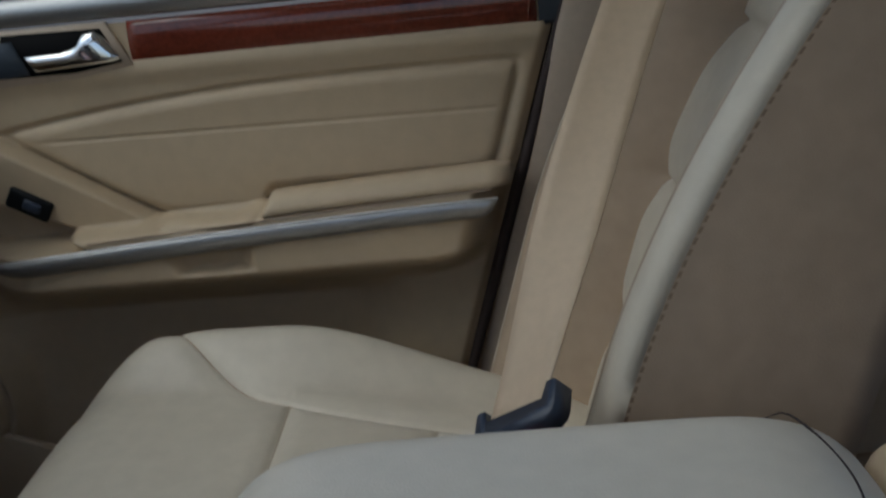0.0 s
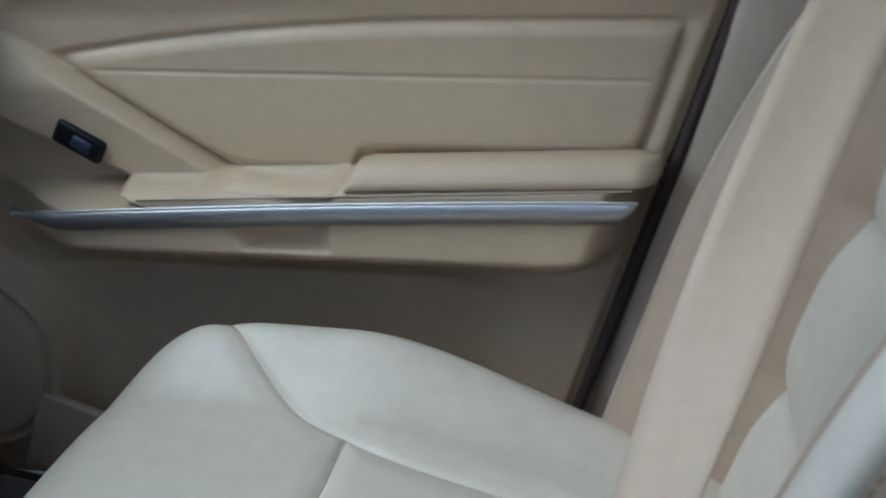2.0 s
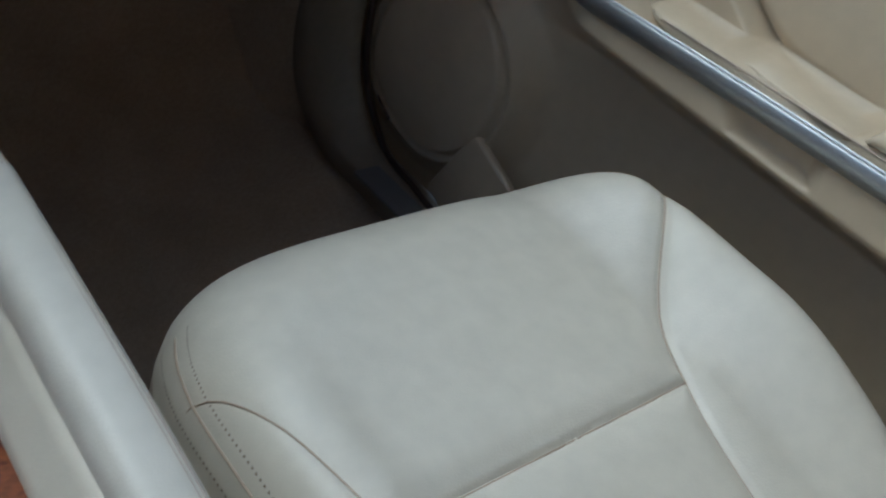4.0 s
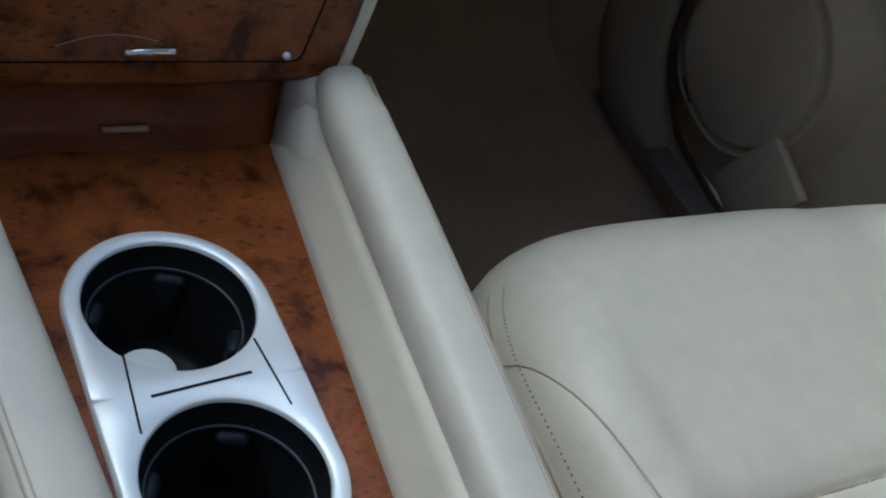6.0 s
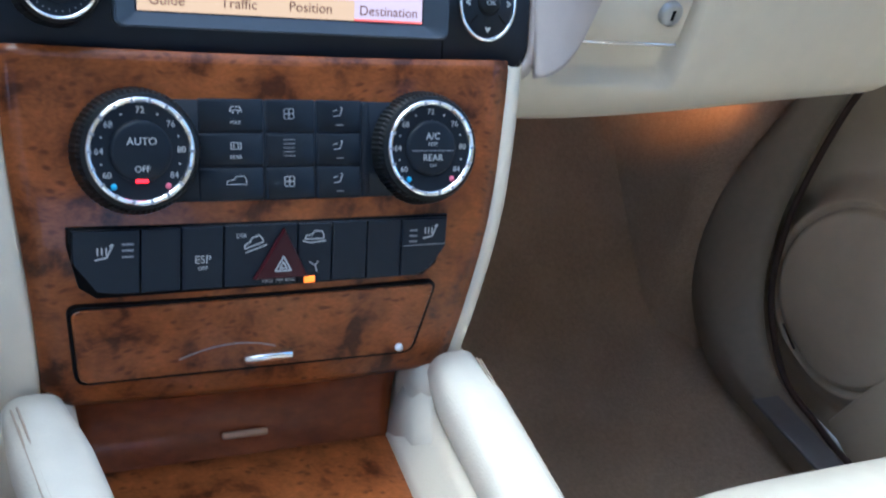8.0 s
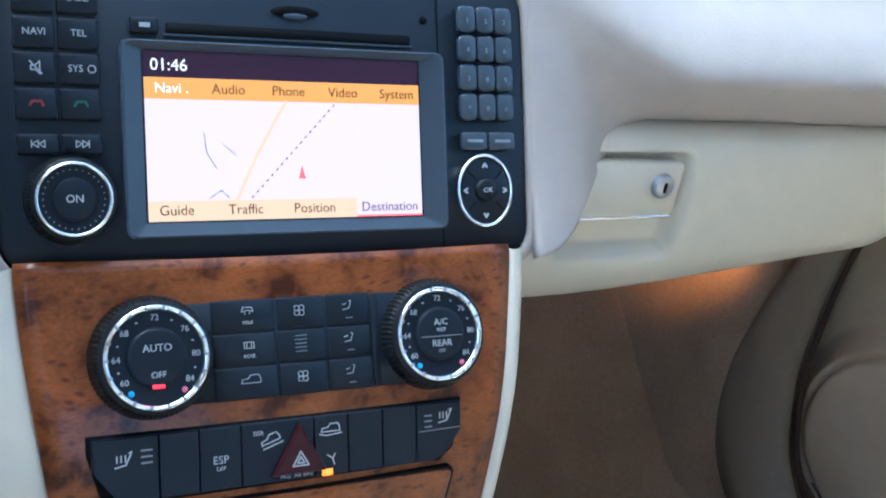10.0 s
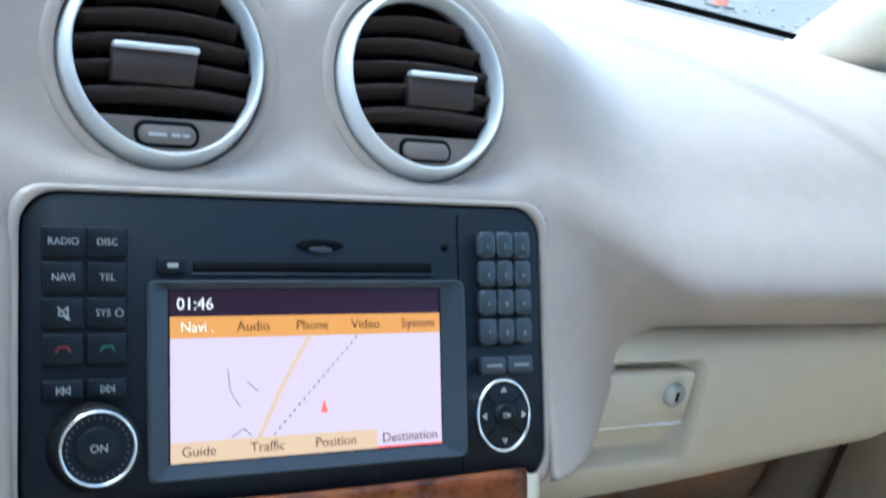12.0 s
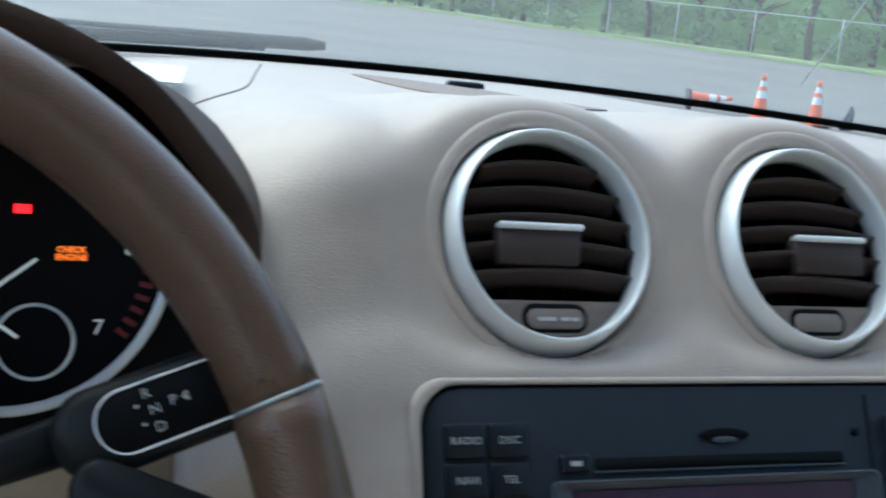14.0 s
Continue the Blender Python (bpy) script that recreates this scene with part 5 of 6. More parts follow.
def door_x(y, z):
    x = 0.712 - 0.010 * smooth(0.90, 1.15, z)
    # inset panel, its edge rolled in
    d = panel_in(y, z)
    x += 0.0045 * bell(d, 0.0035) - 0.004 * smooth(0.0, 0.014, d)
    # crease across the inset panel
    x += 0.0016 * bell(z - 1.050 - 0.012 * (y + 0.50), 0.0016) * smooth(0.004, 0.02, d)
    # swelling below the wood
    x -= 0.006 * bell(z - 1.124, 0.014)
    # armrest shelf
    front = smooth(0.03, -0.10, y)
    back = smooth(rear_edge(z) + 0.002, rear_edge(z) + 0.05, y)
    top = lip_z(y)
    shelf = (0.90 + 0.10 * smooth(top + 0.001, top - 0.004, z)) * min(1.0, max(0.0, (top + 0.0030 - z) / 0.0020)) * smooth(0.862, 0.912, z - 0.016 * smooth(0.08, -0.02, y - rear_edge(z)))
    # above the spear the shelf ends at the wing
    shelf *= 1 - smooth(0.944, 0.950, z) * smooth(-0.012, 0.012, y + 0.140 - 2.2 * (z - 0.955))
    x -= 0.080 * shelf * front * back
    # the inset panel leans in towards the armrest
    x -= 0.010 * smooth(1.075, 0.975, z) * smooth(0.90, 0.95, z) * smooth(-0.004, 0.006, (front_line(z) - y) * 0.53) * (1 - shelf)
    # front grip wing that rises from the armrest
    w = (y - front_line(z)) / 0.85
    x -= 0.028 * smooth(-0.002, 0.016, w) * smooth(0.142 + 0.77 * (z - 0.977), 0.124 + 0.77 * (z - 0.977), w) * smooth(1.10, 1.04, z) * smooth(0.925, 0.940, z) * (1 - shelf * front)
    # finger recess under the strip
    ry, rz = (y + 0.283) / 0.053, (z - 0.9275) / 0.0165
    x += 0.016 * smooth(1.0, 0.62, max(ry - 0.2 * rz + 0.14, -ry, abs(rz)))
    # map pocket
    py = smooth(-0.505, -0.425, y - 0.012 * smooth(0.82, 0.86, z)) * smooth(0.02, -0.06, y)
    x += 0.020 * smooth(0.868, 0.846, z - 0.008 * (y + 0.44)) * smooth(0.62, 0.66, z) * py
    # speaker boss at the front
    r = math.hypot((y - 0.085) / 0.085, (z - 0.752) / 0.092)
    x -= 0.030 * smooth(1.45, 1.0, r)
    x += 0.012 * bell(r - 1.03, 0.035)
    x -= 0.008 * smooth(1.0, 0.4, r)
    # toward the hinge the card falls away
    x -= 0.02 * smooth(0.10, 0.20, y)
    return x


door = thing("door_1", "beige leather front door card with wood and metal trim", "car door", (0.72, -0.2, 0.6), kind="structure")
DY, DZ = 270, 340


def door_pt(i, j):
    z = 0.60 + 0.575 * j / (DZ - 1)
    z += (lip_z(-0.55 + 0.6 * i / (DY - 1)) - 0.9615) * bell(z - 0.9615, 0.035)
    a = rear_edge(z)
    y = a + (0.275 - a) * i / (DY - 1)
    return Vector((door_x(y, z) + 0.012 * smooth(a + 0.010, a, y), y, z))


def door_keep(which):
    def keep(i, j):
        p = door_pt(i, j)
        kind = "panel" if panel_in(p.y, p.z) > 0.0 else "card"
        if math.hypot((p.y - 0.085) / 0.085, (p.z - 0.752) / 0.092) < 1.0:
            kind = "speaker"
        return kind == which
    return keep


for nm, mat, lab in (("card", beige, "beige moulded door card"), ("panel", beige, "beige leather inset panel"), ("speaker", beige, "round beige speaker cover")):
    part(nm, grid(DY, DZ, door_pt, door_keep(nm)), mat, door, lab)
spk = door.children[-1]
strokes("speaker_mark", [[(-0.012, 0.006), (0.012, -0.006)]], Matrix.Translation((0.640, 0.100, 0.700)) @ Matrix.Rotation(radians(-90), 4, "Y") @ Matrix.Rotation(radians(90), 4, "Z"), 0.003, seal, spk)
# seam along the inset panel and along the armrest
part("arm_seam", tube([(0.6305, y, lip_z(y) - 0.0022) for y in [-0.588 + 0.0107 * k for k in range(41)]], 0.0010, 6), side_leather, door, "sewn seam along the armrest")


# aluminium spear under the armrest
def spear_pt(i, j):
    s, v = i / 60, j / 6
    y = -0.036 - 0.558 * s
    top = 0.9432 + 0.0275 * (1 - (1 - s) ** 1.4)
    h = 0.0200 * (1 - (1 - min(1, s / 0.12)) ** 2) * (1 - 0.25 * smooth(0.985, 1.0, s))
    z = top - h * v
    return Vector((0.623 - 0.004 * math.sin(math.pi * v) + 0.003 * v + 0.006 * (1 - smooth(0, 0.08, s)), y + 0.008 * v * smooth(0.9, 1.0, s), z))


solid(part("metal_spear", grid(61, 7, spear_pt), alu, door, "brushed aluminium spear"), 0.006, 1.0)
part("spear_edge", tube([spear_pt(i, 0) + Vector((-0.001, 0, 0.0006)) for i in range(3, 61, 3)], 0.0008, 6), satin, door, "bright upper edge")


def arm_pad_pt(i, j):
    """A cushion with rolled edges on the rear of the armrest."""
    u, v = i / 59, j / 15
    y0, y1 = -0.348 - 0.006 * v, -0.612
    end = max(0.0, (u - 0.90) / 0.10)
    x0 = 0.6310 + 0.034 * (1 - math.sqrt(max(0.0, 1 - end * end)))
    x1 = 0.688
    rise = 0.0205 * min(1.0, math.sin(0.5 * math.pi * min(1.0, v / 0.42)) ** 0.8) * (0.30 + 0.70 * smooth(0.0, 0.035, u)) * (1 - 0.30 * end * end)
    return Vector((x0 + (x1 - x0) * v ** 1.25, y0 + (y1 - y0) * u, 0.9705 + 0.0105 * u + rise - 0.006 * smooth(0.55, 1.0, v)))


solid(part("arm_pad", grid(60, 16, arm_pad_pt), beige, door, "padded beige armrest cushion"), 0.010, -1.0)


# wood strip with grey end cap, window ledge
def strip_pt(y0, y1, z0, z1, x, bulge=0.004):
    def fn(i, j):
        s, v = i / 40, j / 8
        return Vector((x - bulge * math.sin(math.pi * v), y0 + (y1 - y0) * s, z0 + (z1 - z0) * v))
    return fn


solid(part("wood_strip", grid(41, 9, strip_pt(-0.222, -0.650, 1.131, 1.176, 0.700)), door_walnut, door, "glossy red walnut strip"), 0.008)
solid(part("strip_end", grid(41, 9, strip_pt(-0.652, -0.686, 1.131, 1.178, 0.700)), key_grey, door, "grey end cap"), 0.008)
solid(part("window_ledge", grid(41, 9, strip_pt(0.20, -0.72, 1.180, 1.208, 0.700, 0.006)), alu, door, "brushed metal window ledge"), 0.03)
DOORF = Matrix(((0, 0, -1, 0.700), (1, 0, 0, 0), (0, 1, 0, 0), (0, 0, 0, 1)))
CUP = [(-0.224, 1.130), (-0.200, 1.1775), (-0.03, 1.1775), (-0.03, 1.118), (-0.16, 1.1205)]
part("handle_frame", slab(CUP, DOORF, -0.004, 0.004, 0.0015), pillar_mat, door, "taupe frame round the handle")
# flat plate, its black standing for the shade of the handle recess
part("handle_cup", slab([(-0.2125, 1.1345), (-0.1945, 1.1715), (-0.088, 1.1735), (-0.072, 1.128), (-0.16, 1.1275)], DOORF, -0.002, 0.0046, 0.0008), void_black, door, "flat black plate for the shaded hollow behind the handle")
LEV = [(-0.108, 1.1495), (-0.146, 1.1510), (-0.162, 1.1545), (-0.171, 1.1605), (-0.1765, 1.1685), (-0.1890, 1.1690), (-0.1960, 1.1640), (-0.2110, 1.1425), (-0.2115, 1.1385), (-0.2040, 1.1365), (-0.1700, 1.1345), (-0.118, 1.1330)]
part("handle", loft([[DOORF @ Vector((-0.165 + (y + 0.165) * k, 1.146 + (z - 1.146) * k - 0.003 * (1 - k), h)) for y, z in LEV] for k, h in ((1.0, 0.0035), (1.0, 0.0065), (0.985, 0.0085), (0.93, 0.0105), (0.80, 0.0125), (0.55, 0.0140), (0.2, 0.0146))]), chrome, door, "polished chrome door handle")
part("handle_lock", slab([(-0.112, 1.130), (-0.098, 1.166), (-0.060, 1.166), (-0.066, 1.128)], DOORF, 0.002, 0.0075, 0.002), key_grey, door, "slate lock plate")
WSW = Matrix.Translation((door_x(-0.087, 0.994) - 0.002, -0.087, 0.994)) @ Matrix.Rotation(radians(30), 4, "X")
ws_ = part("window_switch", rbox((0.008, 0.050, 0.024), WSW, 0.004, 3), black, door, "black window switch")
part("switch_rocker", rbox((0.010, 0.020, 0.012), WSW @ Matrix.Translation((-0.002, -0.004, 0)), 0.003, 3), buckle_mat, ws_)

# side glass
sg = part("window_2", grid(6, 4, lambda i, j: Vector((0.715 - 0.02 * j, -0.74 + 1.1 * i / 5 * (1 - 0.14 * j), 1.19 + 0.13 * j))), glass)
tagged(sg, "clear front passenger door glass", "window", kind="structure")
sg.visible_shadow = False

# kick panel, door-frame band and sill in the footwell
solid(tagged(part("kick_panel", grid(30, 24, lambda i, j: Vector((0.653 - 0.028 * smooth(0.21, 0.27, 0.208 + 0.44 * i / 29) - 0.05 * smooth(0.28, 0.60, 0.208 + 0.44 * i / 29) - 0.01 * (j / 23), 0.208 + 0.44 * i / 29, 0.56 + 0.48 * j / 23))), carpet_mat), "tan carpeted kick panel", "trim", kind="structure"), 0.012)
BAND_IN = [(-0.40, 0.618), (-0.20, 0.620), (0.0, 0.623), (0.067, 0.628), (0.153, 0.634), (0.216, 0.676), (0.240, 0.740), (0.236, 0.814), (0.200, 0.910), (0.165, 0.99), (0.14, 1.06)]
BAND_OUT = [(-0.42, 0.628), (-0.22, 0.629), (-0.02, 0.631), (0.040, 0.637), (0.100, 0.650), (0.153, 0.704), (0.174, 0.774), (0.176, 0.840), (0.166, 0.926), (0.145, 0.99), (0.12, 1.06)]


def band_pt(i, j):
    (ya, za), (yb, zb) = chain(BAND_IN, i / 80), chain(BAND_OUT, i / 80)
    s = j / 8
    return Vector((0.622 + 0.026 * s - 0.012 * math.sin(math.pi * s), ya + (yb - ya) * s, za + (zb - za) * s - 0.02 * (s == 0)))


solid(tagged(part("frame_band", grid(81, 9, band_pt), sill_trim), "beige moulded door-frame band curving to the sill", "trim", kind="structure"), 0.004, 0.0)
tagged(part("frame_gap", tube([(0.652, y - 0.006, z + 0.003) for y, z in [chain(BAND_OUT, k / 60) for k in range(61)]], 0.0035, 10), hood_brown), "dark gap behind the door-frame band", "seal", kind="structure")
tagged(part("sill_plate", rbox((0.034, 0.100, 0.004), Matrix.Translation((0.617, 0.026, 0.642)), 0.001), sill_grey), "dark grey plate set in the sill", "trim", kind="structure")
tagged(part("door_corner", rbox((0.012, 0.075, 0.10), Matrix.Translation((0.690, -0.005, 0.660)) @ Matrix.Rotation(radians(20), 4, "X"), 0.004), beige), "beige lower corner of the door card", "trim", kind="structure")

# sheet added to shut out the bright outside behind the kick panel
quad_sheet("wall_hinge", ((0.745, 0.10, 0.52), (0.700, 0.66, 0.52), (0.700, 0.66, 1.21), (0.745, 0.10, 1.21)), seal, "dark closing sheet added behind the kick panel")

# footwell lamp under the glovebox
lamp = thing("footwell_lamp", "small amber footwell lamp under the dash", "lamp", (0.50, 0.16, 0.985))
part("lens", rbox((0.05, 0.03, 0.008), Matrix.Translation((0.50, 0.16, 0.982)), 0.003), amber_led, lamp)
fl_data = bpy.data.lights.new("footwell_light", "SPOT")
fl_data.energy, fl_data.color, fl_data.shadow_soft_size, fl_data.spot_size, fl_data.spot_blend = 0.95, (1.0, 0.34, 0.09), 0.02, radians(38), 1.0
fl_ob = new("footwell_light", fl_data)
fl_ob.matrix_world = look((0.50, 0.16, 0.97), (0.615, 0.32, 0.87))


# ---- seats ----
SX, SHX = 0.393, 0.220


def side_seam(y):
    """The outer seam: along the insert, then sweeping out to the side in front of it."""
    s = y + 0.381
    return 0.482 + 0.45 * s + 2.6 * s * s if s > 0 else 0.482 - 0.034 * (1 - math.exp(s / 0.06))


def corner_seam(y):
    """The inner seam, bending to the inboard edge in front of the insert."""
    s = max(0.0, y + 0.381)
    return 0.214 - 0.1 * s - 0.6 * s * s - 8.0 * max(0.0, s - 0.12) ** 2


def seam_gap(x, y):
    """Distance to the nearest cushion seam, in metres."""
    d = 1.0
    xi0, yf = 0.214, -0.381
    xi1 = side_seam(y)
    d = min(d, math.hypot(max(0.0, x - 0.482, xi0 - x), y - yf))
    if xi0 < x < xi1:
        d = min(d, abs(y + 0.521)) if x < xi1 else d
    if y < yf + 0.002:
        d = min(d, abs(x - xi0), abs(x - xi1))
    if y > yf - 0.002:
        s = min(1.0, (y - yf) / 0.19)
        d = min(d, abs(x - xi1) * 0.75, math.hypot(x - corner_seam(y), max(0.0, y - yf - 0.165)))
    return d


def cushion_top(x, y):
    u = (x - SX) / SHX
    z = 0.831 - 0.045 * smooth(-0.36, -0.68, y) + 0.0085 * smooth(-0.37, -0.20, y)
    outer = smooth(0.48, 0.86, u) * smooth(-0.10, -0.24, y) * (1 - 0.85 * smooth(-0.36, -0.62, y))
    inner = smooth(0.62, 0.90, -u) * smooth(-0.2, -0.32, y) * (1 - 0.6 * smooth(-0.4, -0.66, y))
    z += 0.046 * outer + 0.012 * inner
    d = seam_gap(x, y)
    edge = max(abs(u), abs((y + 0.428) / 0.290))
    z -= (0.0035 * bell(d, 0.0026) + 0.0050 * bell(d, 0.013)) * (1 - 0.9 * smooth(0.72, 0.92, edge))
    return z


NSX, NSY = 210, 260


def cushion_pt(i, j):
    u, v = i / (NSX - 1) * 2 - 1, j / (NSY - 1) * 2 - 1
    mx = max(abs(u), abs(v), 1e-6)
    p = (abs(u) ** 4.4 + abs(v) ** 4.4) ** (1 / 4.4)
    k = mx / max(p, 1e-6)
    x, y = SX + SHX * u * k, -0.428 + 0.290 * v * k
    e = max(0.0, (mx - 0.72) / 0.28)
    drop = 0.080 * (1 - math.sqrt(max(0.0, 1 - e * e)))
    return Vector((x, y, cushion_top(x, y) - drop))


def region(p):
    if p.y > -0.381 and (corner_seam(p.y) < p.x or p.y > -0.216) and p.x < side_seam(p.y):
        return "apron"
    if 0.214 < p.x < side_seam(p.y) and p.y < -0.381:
        return "insert" if p.y > -0.521 else "rear_insert"
    return "bolster" if p.x > 0.4 else "inner_bolster"


def back_front(z):
    return -0.600 - 0.32 * (z - 0.8) - 0.8 * max(0.0, z - 0.95) ** 2


BH = 0.222


def back_ring(z, n=72):
    """One ring of the backrest: front face with bolsters, then sides and rear."""
    yf = back_front(z) - 0.003
    taper = 1 - 0.10 * smooth(1.15, 1.45, z)
    top = smooth(1.50, 1.36, z)
    out = []
    for k in range(n + 1):
        u = k / n * 2 - 1
        wall = math.sin(0.5 * math.pi * min(1.0, max(0.0, (abs(u) - 0.61) / 0.23)))
        dep = 0.066 * (1 - wall) + 0.008 * smooth(0.54, 0.61, abs(u)) * (1 - wall)
        # the outboard bolster reaches further forward
        dep -= 0.030 * max(0.0, wall if u > 0 else 0.0) * smooth(1.40, 1.10, z)
        edge = max(0.0, (abs(u) - 0.885) / 0.115)
        dep += 0.016 * (1 - math.sqrt(max(0.0, 1 - edge * edge)))
        if abs(u) < 0.64:
            for zs in (0.871, 1.006, 1.14, 1.275):
                dep += 0.009 * bell(z - zs, 0.004) + 0.010 * bell(z - zs, 0.024)
        out.append(Vector((SX + BH * taper * u, yf - dep * (0.3 + 0.7 * top), z)))
    thick = 0.175 - 0.04 * smooth(0.9, 1.4, z)
    for k in range(9):
        s = k / 8
        out.append(Vector((SX + BH * taper * (1 + 0.012 * math.sin(math.pi * s)), yf + 0.030 * smooth(1.40, 1.10, z) * (1 - s) - 0.016 - (thick - 0.016) * s, z)))
    for k in range(1, 12):
        u = 1 - 2 * k / 12
        out.append(Vector((SX + BH * taper * u, yf - thick - 0.012 * (1 - u * u), z)))
    for k in range(9):
        s = 1 - k / 8
        out.append(Vector((SX - BH * taper * (1 + 0.012 * math.sin(math.pi * s)), yf - 0.016 - (thick - 0.016) * s, z)))
    return out


def build_seat():
    seat = thing("car_seat", "cream leather bucket seat with stitched side bolsters", "car seat", (0.385, -0.44, 0.57), "front seats")
    pts = {}
    for nm in ("apron", "insert", "rear_insert", "bolster", "inner_bolster"):
        def keep(i, j, nm=nm):
            key_ = (i, j)
            if key_ not in pts:
                pts[key_] = region((cushion_pt(i, j) + cushion_pt(i + 1, j + 1)) / 2)
            return pts[key_] == nm
        part(nm, grid(NSX, NSY, cushion_pt, keep), cream, seat, "cream leather seat " + {"apron": "front", "insert": "centre", "rear_insert": "centre", "bolster": "side bolster", "inner_bolster": "side bolster"}[nm])
    # sewing thread along the seams
    def surf(x, y):
        a, b = (x - SX) / SHX, (y + 0.428) / 0.290
        mx = max(abs(a), abs(b), 1e-6)
        k = mx / (abs(a) ** 4.4 + abs(b) ** 4.4) ** (1 / 4.4)
        e = min(1.0, max(0.0, (mx / k - 0.72) / 0.28))
        return Vector((x, y, cushion_top(x, y) - 0.080 * (1 - math.sqrt(1 - e * e)) + 0.0002))
    for line in ([(side_seam(y), y) for y in [-0.381 + 0.0038 * q for q in range(44)]], [(0.214 + 0.268 * q / 30, -0.381) for q in range(31)], [(side_seam(y), y) for y in [-0.381 - 0.008 * q for q in range(26)]], [(corner_seam(y), y) for y in [-0.580 + 0.0084 * q for q in range(44)]], [(0.214 + 0.236 * q / 20, -0.521) for q in range(21)]):
        part("seam", tube([surf(x, y) for x, y in line], 0.0008, 6), side_leather, seat, "sewn seam")
    # skirt
    rim = [(i, 0) for i in range(0, NSX, 3)] + [(NSX - 1, j) for j in range(0, NSY, 3)] + [(i, NSY - 1) for i in range(NSX - 1, -1, -3)] + [(0, j) for j in range(NSY - 1, -1, -3)]
    ring = [cushion_pt(i, j) for i, j in rim]
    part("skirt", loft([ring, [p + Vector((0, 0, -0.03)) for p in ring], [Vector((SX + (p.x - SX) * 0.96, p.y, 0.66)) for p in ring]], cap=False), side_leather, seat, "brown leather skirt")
    part("base", rbox((0.36, 0.46, 0.10), Matrix.Translation((SX, -0.45, 0.615)), 0.02), black, seat, "black seat frame")
    zs = [0.74 + 0.0068 * k for k in range(107)]
    rings = [back_ring(z) for z in zs]
    c = Vector((SX, back_front(1.47) - 0.06, 1.475))
    for s_ in (0.9, 0.7, 0.4):
        rings.append([Vector((c.x + (p.x - c.x) * (0.85 + 0.15 * s_), c.y + (p.y - c.y) * s_, 1.468 + 0.02 * (1 - s_))) for p in back_ring(1.468)])
    n = 73
    front = lambda k: k < n - 1  # noqa: E731
    # side panels carry their shade in the darker tan
    for nm, lo, hi, mat, lab in (("back_insert", 14, 58, cream, "cream leather backrest centre"), ("bolster_wall", 5, 14, side_leather, "tan leather inner wall of the bolster"), ("bolster_wall", 58, 67, side_leather, "tan leather inner wall of the bolster"), ("back_bolster", 101, 107, cream, "cream leather backrest bolster"), ("back_bolster", 67, 73, cream, "cream leather backrest bolster"), ("side_panel", 73, 81, side_leather, "cream leather backrest side, darkened to tan for shade"), ("back_shell", 81, 92, side_leather, "brown backrest rear"), ("side_panel", 92, 101, side_leather, "cream leather backrest side, darkened to tan for shade")):
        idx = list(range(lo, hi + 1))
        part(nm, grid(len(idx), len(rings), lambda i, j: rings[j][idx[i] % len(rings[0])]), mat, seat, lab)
    # piping and stitches along the bolster edges
    for k, sg_ in ((72, 1), (0, -1)):
        off = Vector((sg_ * 0.0016, 0.0035, 0))
        bm = bmesh.new()
        for a, b in zip(rings[6:104], rings[7:104]):
            p, q = a[k] + off + Vector((sg_ * 0.0010, -0.004, 0)), b[k] + off + Vector((sg_ * 0.0010, -0.004, 0))
            d = (q - p) * 0.6
            w = Vector((0, 0.0011, 0))
            l = Vector((sg_ * 0.0012, 0, 0))
            vs = [bm.verts.new(v_) for v_ in (p + w + l, p - w + l, p + d - w + l, p + d + w + l)]
            bm.faces.new(vs if sg_ > 0 else vs[::-1])
        tagged(part("stitching", bm, stitch_mat, seat, "row of brown stitches", flat=True), kind="stuff")
    # double stitch along the inboard cushion edge
    bm = bmesh.new()
    for row in (1, 5):
        for j in range(30, NSY - 8, 2):
            p, q = cushion_pt(row, j), cushion_pt(row, j + 1)
            nrm = (cushion_pt(row + 1, j) - p).cross(q - p).normalized() * 0.0008
            d, w = (q - p) * 0.8, (cushion_pt(row + 1, j) - p).normalized() * 0.0013
            bm.faces.new([bm.verts.new(v_ + nrm) for v_ in (p, p + w, p + w + d, p + d)])
    tagged(part("stitching", bm, stitch_mat, seat, "double row of brown stitches", flat=True), kind="stuff")
    part("edge_seam", tube([cushion_pt(3, j) for j in range(20, NSY - 8, 3)], 0.0011, 6), side_leather, seat, "sewn edge seam")
    hr = lathe([(0.012, 0.0), (0.012, 0.10)], Matrix.Translation((SX, back_front(1.47) - 0.07, 1.46)), 10)
    part("headrest_post", hr, chrome, seat)
    part("headrest", rbox((0.25, 0.11, 0.19), Matrix.Translation((SX, back_front(1.47) - 0.075, 1.62)) @ Matrix.Rotation(radians(-12), 4, "X"), 0.05, 5), cream, seat, "cream leather headrest")
    return seat


seat = build_seat()
copy_thing(seat, Matrix.Translation((-SX - 0.01, -0.53, 0.57)))

# ---- belt and buckle ----
belt = thing("seat_belt", "tan seat belt fastened across the empty seat", "seat belt", (0.2, -0.62, 0.8))
B0, B1 = Vector((0.1637, -0.597, 0.9568)), Vector((0.645, -0.872, 1.43))


